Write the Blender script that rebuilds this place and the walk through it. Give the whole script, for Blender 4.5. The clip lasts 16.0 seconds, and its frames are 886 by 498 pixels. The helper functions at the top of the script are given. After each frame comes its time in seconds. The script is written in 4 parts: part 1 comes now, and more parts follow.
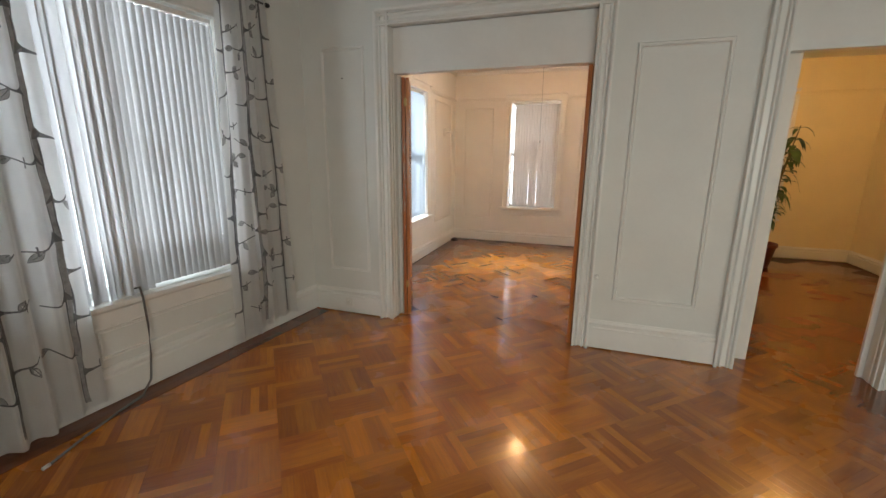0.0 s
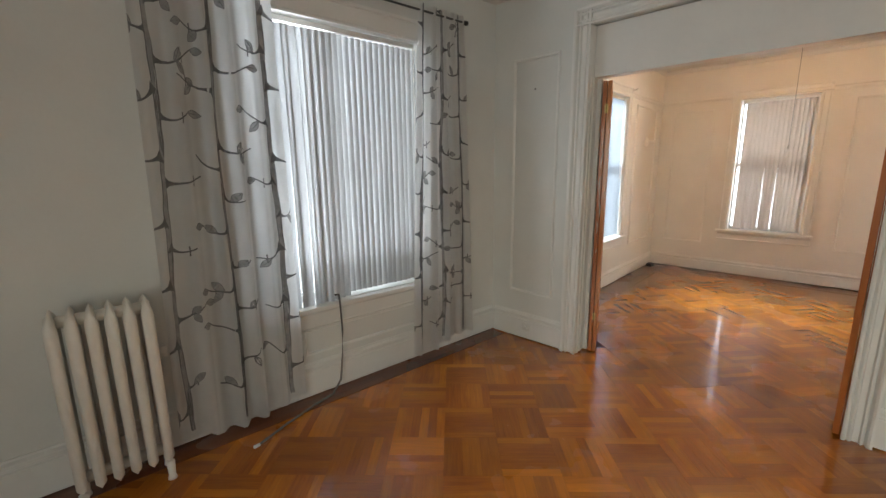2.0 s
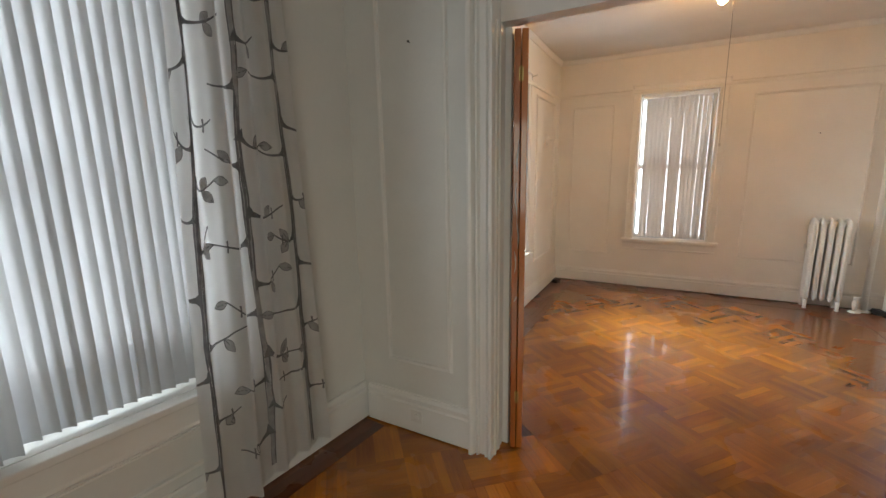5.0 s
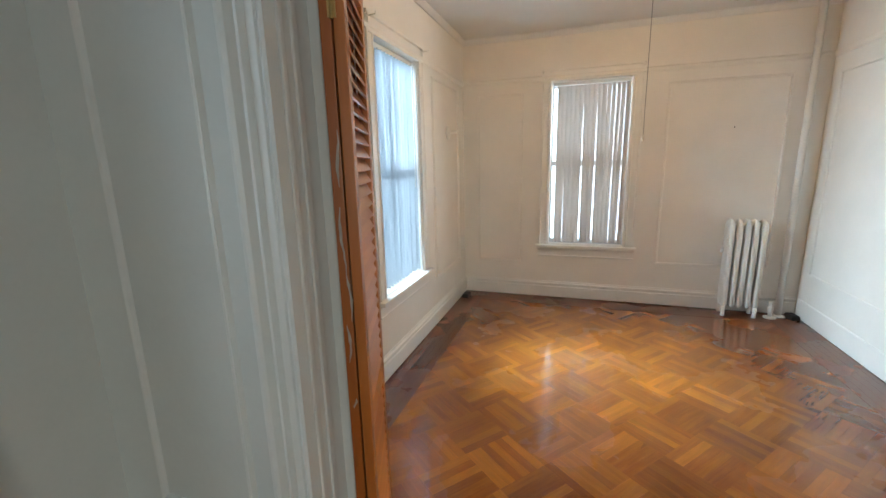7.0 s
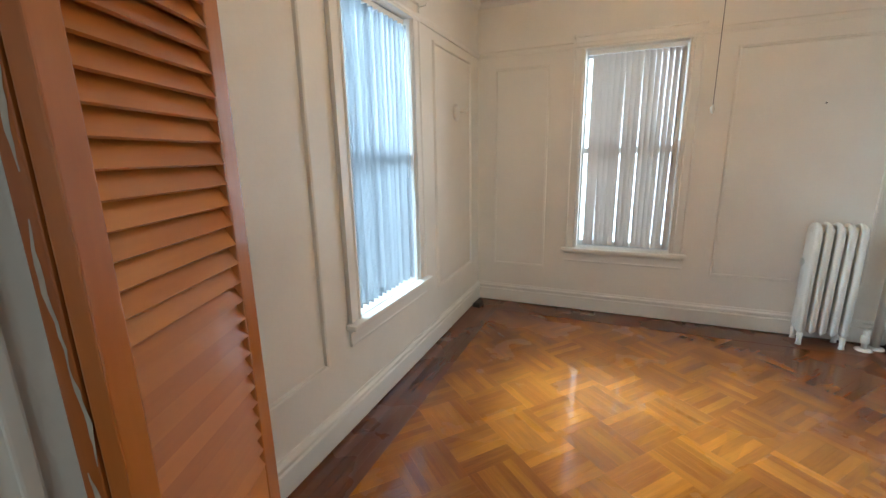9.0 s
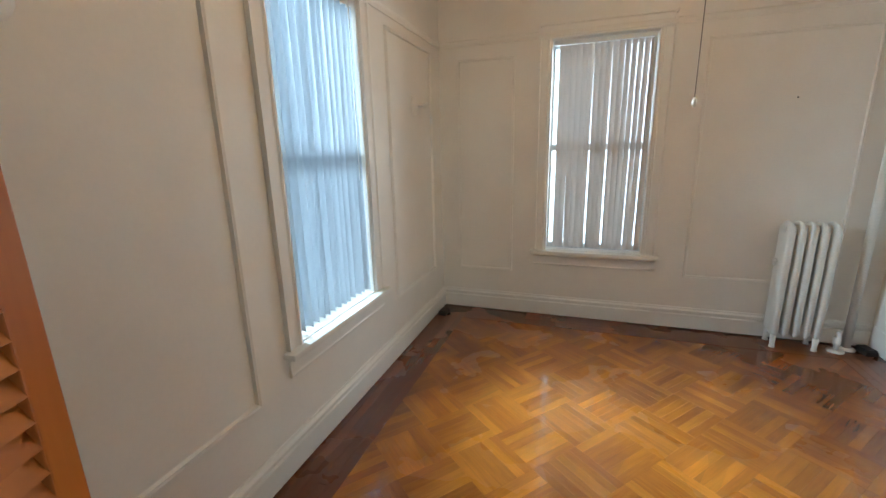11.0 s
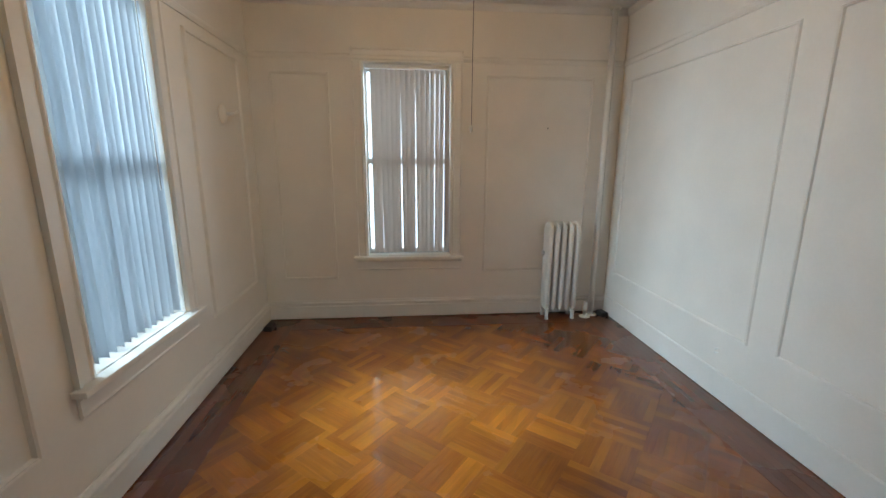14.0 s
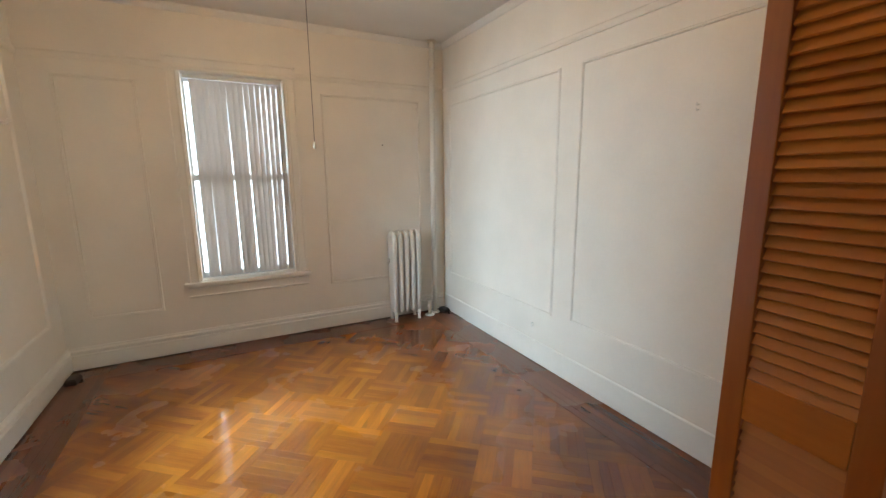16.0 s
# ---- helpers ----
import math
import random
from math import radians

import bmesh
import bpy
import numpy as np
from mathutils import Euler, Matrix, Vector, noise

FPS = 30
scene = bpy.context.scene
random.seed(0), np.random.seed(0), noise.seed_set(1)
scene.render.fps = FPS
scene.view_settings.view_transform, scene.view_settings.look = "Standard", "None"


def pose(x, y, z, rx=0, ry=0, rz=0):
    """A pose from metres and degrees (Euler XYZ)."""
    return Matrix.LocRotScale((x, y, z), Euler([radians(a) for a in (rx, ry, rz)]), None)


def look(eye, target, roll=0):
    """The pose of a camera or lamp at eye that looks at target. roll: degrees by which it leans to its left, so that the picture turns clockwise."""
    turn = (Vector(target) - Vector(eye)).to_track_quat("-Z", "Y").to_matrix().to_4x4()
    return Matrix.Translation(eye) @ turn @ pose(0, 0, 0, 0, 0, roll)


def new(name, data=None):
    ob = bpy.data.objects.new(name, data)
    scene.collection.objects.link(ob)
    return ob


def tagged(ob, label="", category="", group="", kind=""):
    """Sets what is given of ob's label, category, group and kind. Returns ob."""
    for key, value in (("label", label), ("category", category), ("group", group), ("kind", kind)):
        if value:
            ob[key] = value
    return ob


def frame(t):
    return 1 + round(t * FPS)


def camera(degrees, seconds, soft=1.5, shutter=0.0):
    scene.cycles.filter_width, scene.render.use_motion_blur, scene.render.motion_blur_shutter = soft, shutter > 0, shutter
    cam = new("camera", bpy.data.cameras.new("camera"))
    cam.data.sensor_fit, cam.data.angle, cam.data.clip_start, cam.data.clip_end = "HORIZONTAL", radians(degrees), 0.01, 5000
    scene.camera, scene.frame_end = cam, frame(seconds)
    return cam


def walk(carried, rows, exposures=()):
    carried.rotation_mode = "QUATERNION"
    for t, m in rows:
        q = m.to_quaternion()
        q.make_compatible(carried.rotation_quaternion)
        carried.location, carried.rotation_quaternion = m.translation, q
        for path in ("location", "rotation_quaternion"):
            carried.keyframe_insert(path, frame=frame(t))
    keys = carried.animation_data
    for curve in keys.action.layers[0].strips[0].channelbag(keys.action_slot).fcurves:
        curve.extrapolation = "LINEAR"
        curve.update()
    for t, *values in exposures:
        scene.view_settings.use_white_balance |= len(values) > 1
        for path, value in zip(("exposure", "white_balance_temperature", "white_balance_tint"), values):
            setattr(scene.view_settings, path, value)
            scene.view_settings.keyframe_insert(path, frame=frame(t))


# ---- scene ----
cam = camera(94.2, 16.0)
PATH = [
    (0, (-0.067, 0.312, 1.432), (-0.691, 2.158, 0.982), 0.5),
    (0.5, (-0.09, 0.334, 1.436), (-0.995, 2.062, 0.991), 0.2),
    (1, (-0.143, 0.374, 1.432), (-1.253, 1.983, 1.013), -0.7),
    (1.5, (-0.221, 0.447, 1.444), (-1.47, 1.956, 1.043), -1.1),
    (2, (-0.251, 0.542, 1.446), (-1.6, 1.966, 1.058), -0.7),
    (2.5, (-0.314, 0.697, 1.444), (-1.747, 2.038, 1.063), 0.2),
    (3, (-0.41, 0.82, 1.44), (-1.877, 2.126, 1.063), 0.3),
    (3.5, (-0.591, 0.977, 1.447), (-2.02, 2.329, 1.086), -0.6),
    (4, (-0.721, 1.188, 1.422), (-2.062, 2.627, 1.06), -0.6),
    (4.5, (-0.807, 1.419, 1.434), (-1.975, 2.997, 1.053), -0.3),
    (5, (-0.885, 1.695, 1.429), (-1.831, 3.417, 1.057), -1.1),
    (5.2, (-0.904, 1.798, 1.43), (-1.762, 3.567, 1.063), -1.1),
    (7.3, (-0.923, 2.755, 1.478), (-1.546, 4.610, 1.065), -1.4),
    (7.5, (-0.917, 2.842, 1.472), (-1.569, 4.688, 1.063), -1.2),
    (8, (-0.932, 3.008, 1.440), (-1.624, 4.837, 1.020), -1.2),
    (10.3, (-0.911, 3.555, 1.427), (-1.744, 5.311, 0.956), -0.8),
    (10.5, (-0.92, 3.569, 1.429), (-1.717, 5.342, 0.958), -1.0),
    (11, (-0.941, 3.589, 1.446), (-1.58, 5.424, 0.973), -1.4),
    (11.5, (-0.952, 3.574, 1.45), (-1.408, 5.462, 0.972), -1.5),
    (12, (-0.95, 3.567, 1.448), (-1.22, 5.489, 0.965), -1.3),
    (12.5, (-0.942, 3.552, 1.432), (-1.04, 5.491, 0.952), -0.9),
    (13, (-0.903, 3.522, 1.444), (-0.881, 5.463, 0.962), -0.5),
    (13.5, (-0.892, 3.471, 1.446), (-0.782, 5.414, 0.984), -0.1),
    (14, (-0.894, 3.407, 1.443), (-0.719, 5.354, 1.022), 0.3),
    (14.5, (-0.88, 3.365, 1.446), (-0.623, 5.312, 1.07), 0.3),
    (15, (-0.88, 3.34, 1.455), (-0.504, 5.274, 1.111), 0.1),
    (15.5, (-0.925, 3.298, 1.451), (-0.328, 5.177, 1.113), -0.2),
    (16, (-0.985, 3.236, 1.442), (-0.083, 4.985, 1.086), -0.5),
]
EXPOSURES = [(0, 0.15, 6750, 12), (2.5, 0.1, 6750, 12), (3.5, 0.05, 6750, 12), (5.2, -0.1, 6850, 12), (7.4, 0.05, 5650, 2), (8.2, 0.0, 5650, 2), (10.4, -0.15, 5600, 1), (12.0, -0.55, 5750, 2), (13.0, -0.7, 5850, 3), (14.5, -0.65, 5850, 3), (15.4, -0.66, 5950, 3), (16, -0.22, 6150, 4)]
walk(cam, [(t, look(eye, target, roll)) for t, eye, target, roll in PATH], EXPOSURES)


# ==== world, sun, light ====
world = bpy.data.worlds.new("sky")
scene.world = world
world.use_nodes = True
wn = world.node_tree
sky = wn.nodes.new("ShaderNodeTexSky")
sky.sky_type = "NISHITA"
sky.sun_disc = False
sky.sun_elevation = radians(38)
sky.sun_rotation = radians(150)
sky.air_density, sky.dust_density = 1.6, 4.0
wn.nodes["Background"].inputs["Strength"].default_value = 0.12
wn.links.new(sky.outputs["Color"], wn.nodes["Background"].inputs["Color"])

sun = new("sun", bpy.data.lights.new("sun", "SUN"))
sun.data.energy, sun.data.angle, sun.data.color = 0.8, radians(20), (1.0, 0.95, 0.88)
sun.matrix_world = look((0, 0, 20), (6, 12, 0))


def sky_lamp(m, u, z, w, h, power, color, out=0.42, dip=0.35):
    """Sky light in a window's opening, outside the pane, shining in."""
    lamp = new("window_daylight", bpy.data.lights.new("window_daylight", "AREA"))
    lamp.data.shape, lamp.data.size, lamp.data.size_y = "RECTANGLE", w, h
    lamp.data.energy, lamp.data.color = power, color
    a = m @ Vector((u, out, z))
    lamp.matrix_world = look(a, m @ Vector((u, -2, z - dip)))
    return lamp


def bulb_lamp(place, power, color):
    lamp = new("bulb_light", bpy.data.lights.new("bulb_light", "POINT"))
    lamp.data.energy, lamp.data.color, lamp.data.shadow_soft_size = power, color, 0.035
    lamp.location = place
    return lamp


# ---- plan ----
H = 2.70
WALL_B_LEFT, WALL_B_RIGHT, WALL_B_FAR = -2.16, 1.02, 7.10
PART_A, PART_B = 3.44, 3.60
M_FAR = pose(WALL_B_LEFT, WALL_B_FAR, 0)
M_LEFT_B = pose(WALL_B_LEFT, PART_B, 0, 0, 0, 90)
M_RIGHT_B = pose(WALL_B_RIGHT, WALL_B_FAR, 0, 0, 0, -90)
M_PART = pose(-2.9, PART_A, 0)
A_ANGLE = math.degrees(math.atan2(1, 0.108))
A_LEN = 4.9
_d = Vector((0.108, 1, 0)).normalized()
_corner = Vector((-2.385, PART_A, 0))
M_LEFT_A = Matrix.Translation(_corner - _d * A_LEN) @ pose(0, 0, 0, 0, 0, A_ANGLE)
C_FAR, C_RIGHT = 7.40, 3.5
M_FAR_C = pose(1.14, C_FAR, 0)
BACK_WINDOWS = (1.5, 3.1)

DAY = (0.80, 0.91, 1.0)
sky_lamp(M_FAR, 1.29, 1.41, 1.0, 1.9, 38, DAY)
sky_lamp(M_LEFT_B, 1.75, 2.35, 2.4, 1.9, 1200, (0.72, 0.88, 1.0), 2.6, 1.5)
sky_lamp(M_LEFT_A, A_LEN - 1.40, 1.55, 1.20, 1.42, 38, (0.82, 0.92, 1.0), 0.097, 0.0)
sky_lamp(M_FAR_C, 0.95, 1.4, 0.8, 1.6, 14, DAY)
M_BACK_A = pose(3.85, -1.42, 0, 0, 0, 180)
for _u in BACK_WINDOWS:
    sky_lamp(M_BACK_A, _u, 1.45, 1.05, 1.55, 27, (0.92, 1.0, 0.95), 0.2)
bulb_lamp((-0.66, 5.33, 2.52), 16.0, (1.0, 0.52, 0.18))
bulb_lamp((2.3, 5.2, 2.50), 30, (1.0, 0.55, 0.18))


# ==== materials ====
def material(name, color, rough=0.6, metal=0.0, vary=0.06, scale=3.0, bump=0.0, bump_scale=60.0, coat=0.0, transmit=0.0, emit=0.0, spread=0.0):
    """A surface with soft stains at a large scale, grain at a small one and fine relief."""
    m = bpy.data.materials.new(name)
    m.use_nodes = True
    nt = m.node_tree
    b = nt.nodes["Principled BSDF"]
    pos = nt.nodes.new("ShaderNodeNewGeometry").outputs["Position"]
    n1 = nt.nodes.new("ShaderNodeTexNoise")
    n1.inputs["Scale"].default_value, n1.inputs["Detail"].default_value = scale, 6
    nt.links.new(pos, n1.inputs["Vector"])
    n2 = nt.nodes.new("ShaderNodeTexNoise")
    n2.inputs["Scale"].default_value, n2.inputs["Detail"].default_value = bump_scale, 3
    nt.links.new(pos, n2.inputs["Vector"])
    add = nt.nodes.new("ShaderNodeMath")
    add.operation = "MULTIPLY_ADD"
    add.inputs[1].default_value = 0.3
    nt.links.new(n2.outputs[0], add.inputs[0])
    nt.links.new(n1.outputs[0], add.inputs[2])
    ramp = nt.nodes.new("ShaderNodeMapRange")
    ramp.inputs["From Min"].default_value, ramp.inputs["From Max"].default_value = 0.35, 0.95
    ramp.inputs["To Min"].default_value, ramp.inputs["To Max"].default_value = 1 - vary, 1 + vary
    nt.links.new(add.outputs[0], ramp.inputs["Value"])
    mul = nt.nodes.new("ShaderNodeVectorMath")
    mul.operation = "SCALE"
    mul.inputs[0].default_value = color
    nt.links.new(ramp.outputs[0], mul.inputs["Scale"])
    if spread:
        info = nt.nodes.new("ShaderNodeObjectInfo")
        sp = nt.nodes.new("ShaderNodeMapRange")
        sp.inputs["To Min"].default_value, sp.inputs["To Max"].default_value = 1 - spread, 1 + spread
        nt.links.new(info.outputs["Random"], sp.inputs["Value"])
        mul2 = nt.nodes.new("ShaderNodeVectorMath")
        mul2.operation = "SCALE"
        nt.links.new(mul.outputs[0], mul2.inputs[0])
        nt.links.new(sp.outputs[0], mul2.inputs["Scale"])
        mul = mul2
    nt.links.new(mul.outputs[0], b.inputs["Base Color"])
    b.inputs["Roughness"].default_value = rough
    b.inputs["Metallic"].default_value = metal
    b.inputs["Coat Weight"].default_value = coat
    b.inputs["Coat Roughness"].default_value = 0.12
    if bump:
        bp = nt.nodes.new("ShaderNodeBump")
        bp.inputs["Strength"].default_value, bp.inputs["Distance"].default_value = bump, 0.004
        nt.links.new(add.outputs[0], bp.inputs["Height"])
        nt.links.new(bp.outputs[0], b.inputs["Normal"])
    if transmit:
        tr = nt.nodes.new("ShaderNodeBsdfTranslucent")
        nt.links.new(mul.outputs[0], tr.inputs["Color"])
        mix = nt.nodes.new("ShaderNodeMixShader")
        mix.inputs[0].default_value = transmit
        nt.links.new(b.outputs[0], mix.inputs[1])
        nt.links.new(tr.outputs[0], mix.inputs[2])
        nt.links.new(mix.outputs[0], nt.nodes["Material Output"].inputs["Surface"])
    if emit:
        b.inputs["Emission Color"].default_value = (*color, 1)
        b.inputs["Emission Strength"].default_value = emit
    return m


def worn_lit_weave(nt, position, colour, origin, turn, cell, middle, reach):
    """Basket-weave blocks each with a tone of its own; wear and a pool of light put into the colour, golden in the
    middle, dark round it.
    """
    def node(kind, **values):
        n = nt.nodes.new(kind)
        for key, value in values.items():
            n.inputs[key].default_value = value
        return n

    back = node("ShaderNodeMapping", Location=(*origin, 0), Rotation=(0, 0, radians(turn)))
    back.vector_type = "TEXTURE"
    nt.links.new(position, back.inputs["Vector"])
    grid = nt.nodes.new("ShaderNodeVectorMath")
    grid.operation = "SCALE"
    grid.inputs["Scale"].default_value = 1 / cell
    nt.links.new(back.outputs[0], grid.inputs[0])
    flat = nt.nodes.new("ShaderNodeVectorMath")
    flat.operation = "MULTIPLY"
    flat.inputs[1].default_value = (1, 1, 0)
    nt.links.new(grid.outputs[0], flat.inputs[0])
    block = nt.nodes.new("ShaderNodeVectorMath")
    block.operation = "FLOOR"
    nt.links.new(flat.outputs[0], block.inputs[0])
    chance = nt.nodes.new("ShaderNodeTexWhiteNoise")
    nt.links.new(block.outputs[0], chance.inputs["Vector"])
    tone = node("ShaderNodeMapRange", **{"To Min": 0.80, "To Max": 1.20})
    nt.links.new(chance.outputs["Value"], tone.inputs["Value"])
    toned = nt.nodes.new("ShaderNodeVectorMath")
    toned.operation = "SCALE"
    nt.links.new(colour, toned.inputs[0])
    nt.links.new(tone.outputs[0], toned.inputs["Scale"])
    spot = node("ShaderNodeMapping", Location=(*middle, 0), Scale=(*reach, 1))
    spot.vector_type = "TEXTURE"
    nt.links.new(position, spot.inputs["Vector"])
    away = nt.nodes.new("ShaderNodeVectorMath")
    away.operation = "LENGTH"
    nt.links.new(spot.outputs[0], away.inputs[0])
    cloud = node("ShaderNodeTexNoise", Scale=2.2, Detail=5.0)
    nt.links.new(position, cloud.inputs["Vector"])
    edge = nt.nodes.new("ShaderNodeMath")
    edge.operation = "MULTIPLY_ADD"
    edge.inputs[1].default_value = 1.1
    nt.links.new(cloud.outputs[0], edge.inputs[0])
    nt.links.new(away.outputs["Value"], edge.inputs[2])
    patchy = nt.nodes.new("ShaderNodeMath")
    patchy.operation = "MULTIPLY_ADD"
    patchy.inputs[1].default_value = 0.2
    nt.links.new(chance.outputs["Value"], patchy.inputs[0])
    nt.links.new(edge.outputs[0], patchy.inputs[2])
    # one mask for wear and the lit pool of floor; the rest is darkened
    worn_lit = node("ShaderNodeMapRange", **{"From Min": 1.0, "From Max": 2.15})
    worn_lit.interpolation_type = "SMOOTHSTEP"
    nt.links.new(patchy.outputs[0], worn_lit.inputs["Value"])
    stain_shade = nt.nodes.new("ShaderNodeVectorMath")
    stain_shade.operation = "MULTIPLY"
    stain_shade.inputs[1].default_value = (0.32, 0.225, 0.24)
    nt.links.new(toned.outputs[0], stain_shade.inputs[0])
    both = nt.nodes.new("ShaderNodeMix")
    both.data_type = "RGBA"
    nt.links.new(worn_lit.outputs[0], both.inputs["Factor"])
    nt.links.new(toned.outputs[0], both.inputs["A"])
    nt.links.new(stain_shade.outputs[0], both.inputs["B"])
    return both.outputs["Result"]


def wood(name, dark, light, rough, grain_axis, coat=0.3, per_island=True, stretch=14.0, tone=0.55, gloss=0.5, weave=None, ripple=0.16, shine=0.08):
    """Varnished wood: a tone of its own for each piece, streaks along the grain, dark pores."""
    m = bpy.data.materials.new(name)
    m.use_nodes = True
    nt = m.node_tree
    b = nt.nodes["Principled BSDF"]
    geo = nt.nodes.new("ShaderNodeNewGeometry")
    tex = nt.nodes.new("ShaderNodeTexCoord")
    if per_island:
        rnd = geo.outputs["Random Per Island"]
    else:
        rnd = nt.nodes.new("ShaderNodeObjectInfo").outputs["Random"]
    mp = nt.nodes.new("ShaderNodeMapping")
    sc = [stretch * 6] * 3
    sc[grain_axis] = stretch * 0.45
    mp.inputs["Scale"].default_value = sc
    if weave:
        along = nt.nodes.new("ShaderNodeAttribute")
        along.attribute_name = "grain"
        nt.links.new(along.outputs["Vector"], mp.inputs["Vector"])
    else:
        nt.links.new(tex.outputs["Object"], mp.inputs["Vector"])
    off = nt.nodes.new("ShaderNodeMath")
    off.operation = "MULTIPLY"
    off.inputs[1].default_value = 37.0
    nt.links.new(rnd, off.inputs[0])
    nz = nt.nodes.new("ShaderNodeTexNoise")
    nz.noise_dimensions = "4D"
    nz.inputs["Scale"].default_value, nz.inputs["Detail"].default_value = 1.0, 5
    nt.links.new(mp.outputs[0], nz.inputs["Vector"])
    nt.links.new(off.outputs[0], nz.inputs["W"])
    big = nt.nodes.new("ShaderNodeTexNoise")
    big.inputs["Scale"].default_value, big.inputs["Detail"].default_value = 1.7, 4
    nt.links.new(geo.outputs["Position"], big.inputs["Vector"])
    s1 = nt.nodes.new("ShaderNodeMath")
    s1.operation = "MULTIPLY_ADD"
    s1.inputs[1].default_value = 0.5
    nt.links.new(nz.outputs[0], s1.inputs[0])
    cube = nt.nodes.new("ShaderNodeMath")
    cube.operation = "POWER"
    cube.inputs[1].default_value = 1.7
    nt.links.new(rnd, cube.inputs[0])
    part_tone = nt.nodes.new("ShaderNodeMath")
    part_tone.operation = "MULTIPLY"
    part_tone.inputs[1].default_value = tone
    nt.links.new(cube.outputs[0], part_tone.inputs[0])
    nt.links.new(part_tone.outputs[0], s1.inputs[2])
    s2 = nt.nodes.new("ShaderNodeMath")
    s2.operation = "MULTIPLY_ADD"
    s2.inputs[1].default_value = 0.7
    nt.links.new(big.outputs[0], s2.inputs[0])
    nt.links.new(s1.outputs[0], s2.inputs[2])
    ramp = nt.nodes.new("ShaderNodeMapRange")
    ramp.inputs["From Min"].default_value, ramp.inputs["From Max"].default_value = 0.38, 1.25
    nt.links.new(s2.outputs[0], ramp.inputs["Value"])
    mix = nt.nodes.new("ShaderNodeMix")
    mix.data_type = "RGBA"
    mix.inputs["A"].default_value, mix.inputs["B"].default_value = (*dark, 1), (*light, 1)
    nt.links.new(ramp.outputs[0], mix.inputs["Factor"])
    colour = mix.outputs["Result"]
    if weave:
        colour = worn_lit_weave(nt, geo.outputs["Position"], colour, *weave)
    nt.links.new(colour, b.inputs["Base Color"])
    rr = nt.nodes.new("ShaderNodeMapRange")
    rr.inputs["To Min"].default_value, rr.inputs["To Max"].default_value = rough * 0.7, rough * 1.5
    nt.links.new(big.outputs[0], rr.inputs["Value"])
    nt.links.new(rr.outputs[0], b.inputs["Roughness"])
    b.inputs["Coat Weight"].default_value = coat
    b.inputs["Coat Roughness"].default_value = shine
    b.inputs["Specular IOR Level"].default_value = gloss
    wav = nt.nodes.new("ShaderNodeTexNoise")
    wav.inputs["Scale"].default_value, wav.inputs["Detail"].default_value = 26.0, 2
    nt.links.new(geo.outputs["Position"], wav.inputs["Vector"])
    bp = nt.nodes.new("ShaderNodeBump")
    bp.inputs["Strength"].default_value, bp.inputs["Distance"].default_value = ripple, 0.003
    nt.links.new(wav.outputs[0], bp.inputs["Height"])
    bp2 = nt.nodes.new("ShaderNodeBump")
    bp2.inputs["Strength"].default_value, bp2.inputs["Distance"].default_value = 0.08, 0.001
    nt.links.new(nz.outputs[0], bp2.inputs["Height"])
    nt.links.new(bp.outputs[0], bp2.inputs["Normal"])
    nt.links.new(bp2.outputs[0], b.inputs["Normal"])
    nt.links.new(bp2.outputs[0], b.inputs["Coat Normal"])
    return m


PAINT_A = material("wall_paint_grey_white", (0.70, 0.71, 0.68), 0.45, vary=0.05, bump=0.15)
PAINT_B = material("wall_paint_cream", (0.80, 0.76, 0.69), 0.45, vary=0.05, bump=0.15)
PAINT_C = material("wall_paint_pale_yellow", (0.80, 0.70, 0.46), 0.5, vary=0.05, bump=0.15)
TRIM = material("gloss_trim_paint_white", (0.78, 0.78, 0.75), 0.28, vary=0.05, bump=0.12, bump_scale=35)
TRIM_B = material("gloss_trim_paint_cream", (0.80, 0.77, 0.71), 0.28, vary=0.05, bump=0.12, bump_scale=35)
CEIL = material("ceiling_paint", (0.76, 0.75, 0.72), 0.7, vary=0.04, bump=0.1)
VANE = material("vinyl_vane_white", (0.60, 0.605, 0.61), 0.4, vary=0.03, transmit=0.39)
# white vinyl again, its colour darkened to tame glare from the strong window lamp
VANE_LEFT_DIM = material("vinyl_vane_white_dimmed", (0.40, 0.43, 0.46), 0.45, vary=0.03, transmit=0.09)
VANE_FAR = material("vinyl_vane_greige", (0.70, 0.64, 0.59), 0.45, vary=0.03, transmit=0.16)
CLOTH = material("curtain_cloth_white", (0.76, 0.76, 0.75), 0.85, vary=0.05, scale=8, bump=0.2, bump_scale=400, transmit=0.68)
PRINT = material("curtain_print_grey", (0.17, 0.17, 0.175), 0.9, vary=0.35, scale=30, bump_scale=300, transmit=0.25)
IRON = material("radiator_enamel_cream", (0.78, 0.76, 0.70), 0.32, vary=0.07, scale=9, bump=0.25, bump_scale=45)
BLACK = material("black_plastic", (0.018, 0.017, 0.016), 0.45, vary=0.2)
PRINT_LIGHT = material("curtain_print_pale", (0.36, 0.36, 0.36), 0.9, vary=0.3, scale=30, bump_scale=300, transmit=0.3)
STEEL = material("steel_rod_dark", (0.10, 0.10, 0.10), 0.35, metal=0.8)
BRASS = material("brass_hinge", (0.55, 0.40, 0.16), 0.35, metal=1.0)
CORD = material("grey_cable_sheath", (0.16, 0.15, 0.14), 0.5, vary=0.15)
PLASTIC = material("white_plastic", (0.74, 0.73, 0.69), 0.35)
FILLER = material("scraped_bare_wood", (0.46, 0.42, 0.36), 0.8, vary=0.2, scale=40)
SASH = material("window_sash_paint", (0.72, 0.73, 0.72), 0.4)
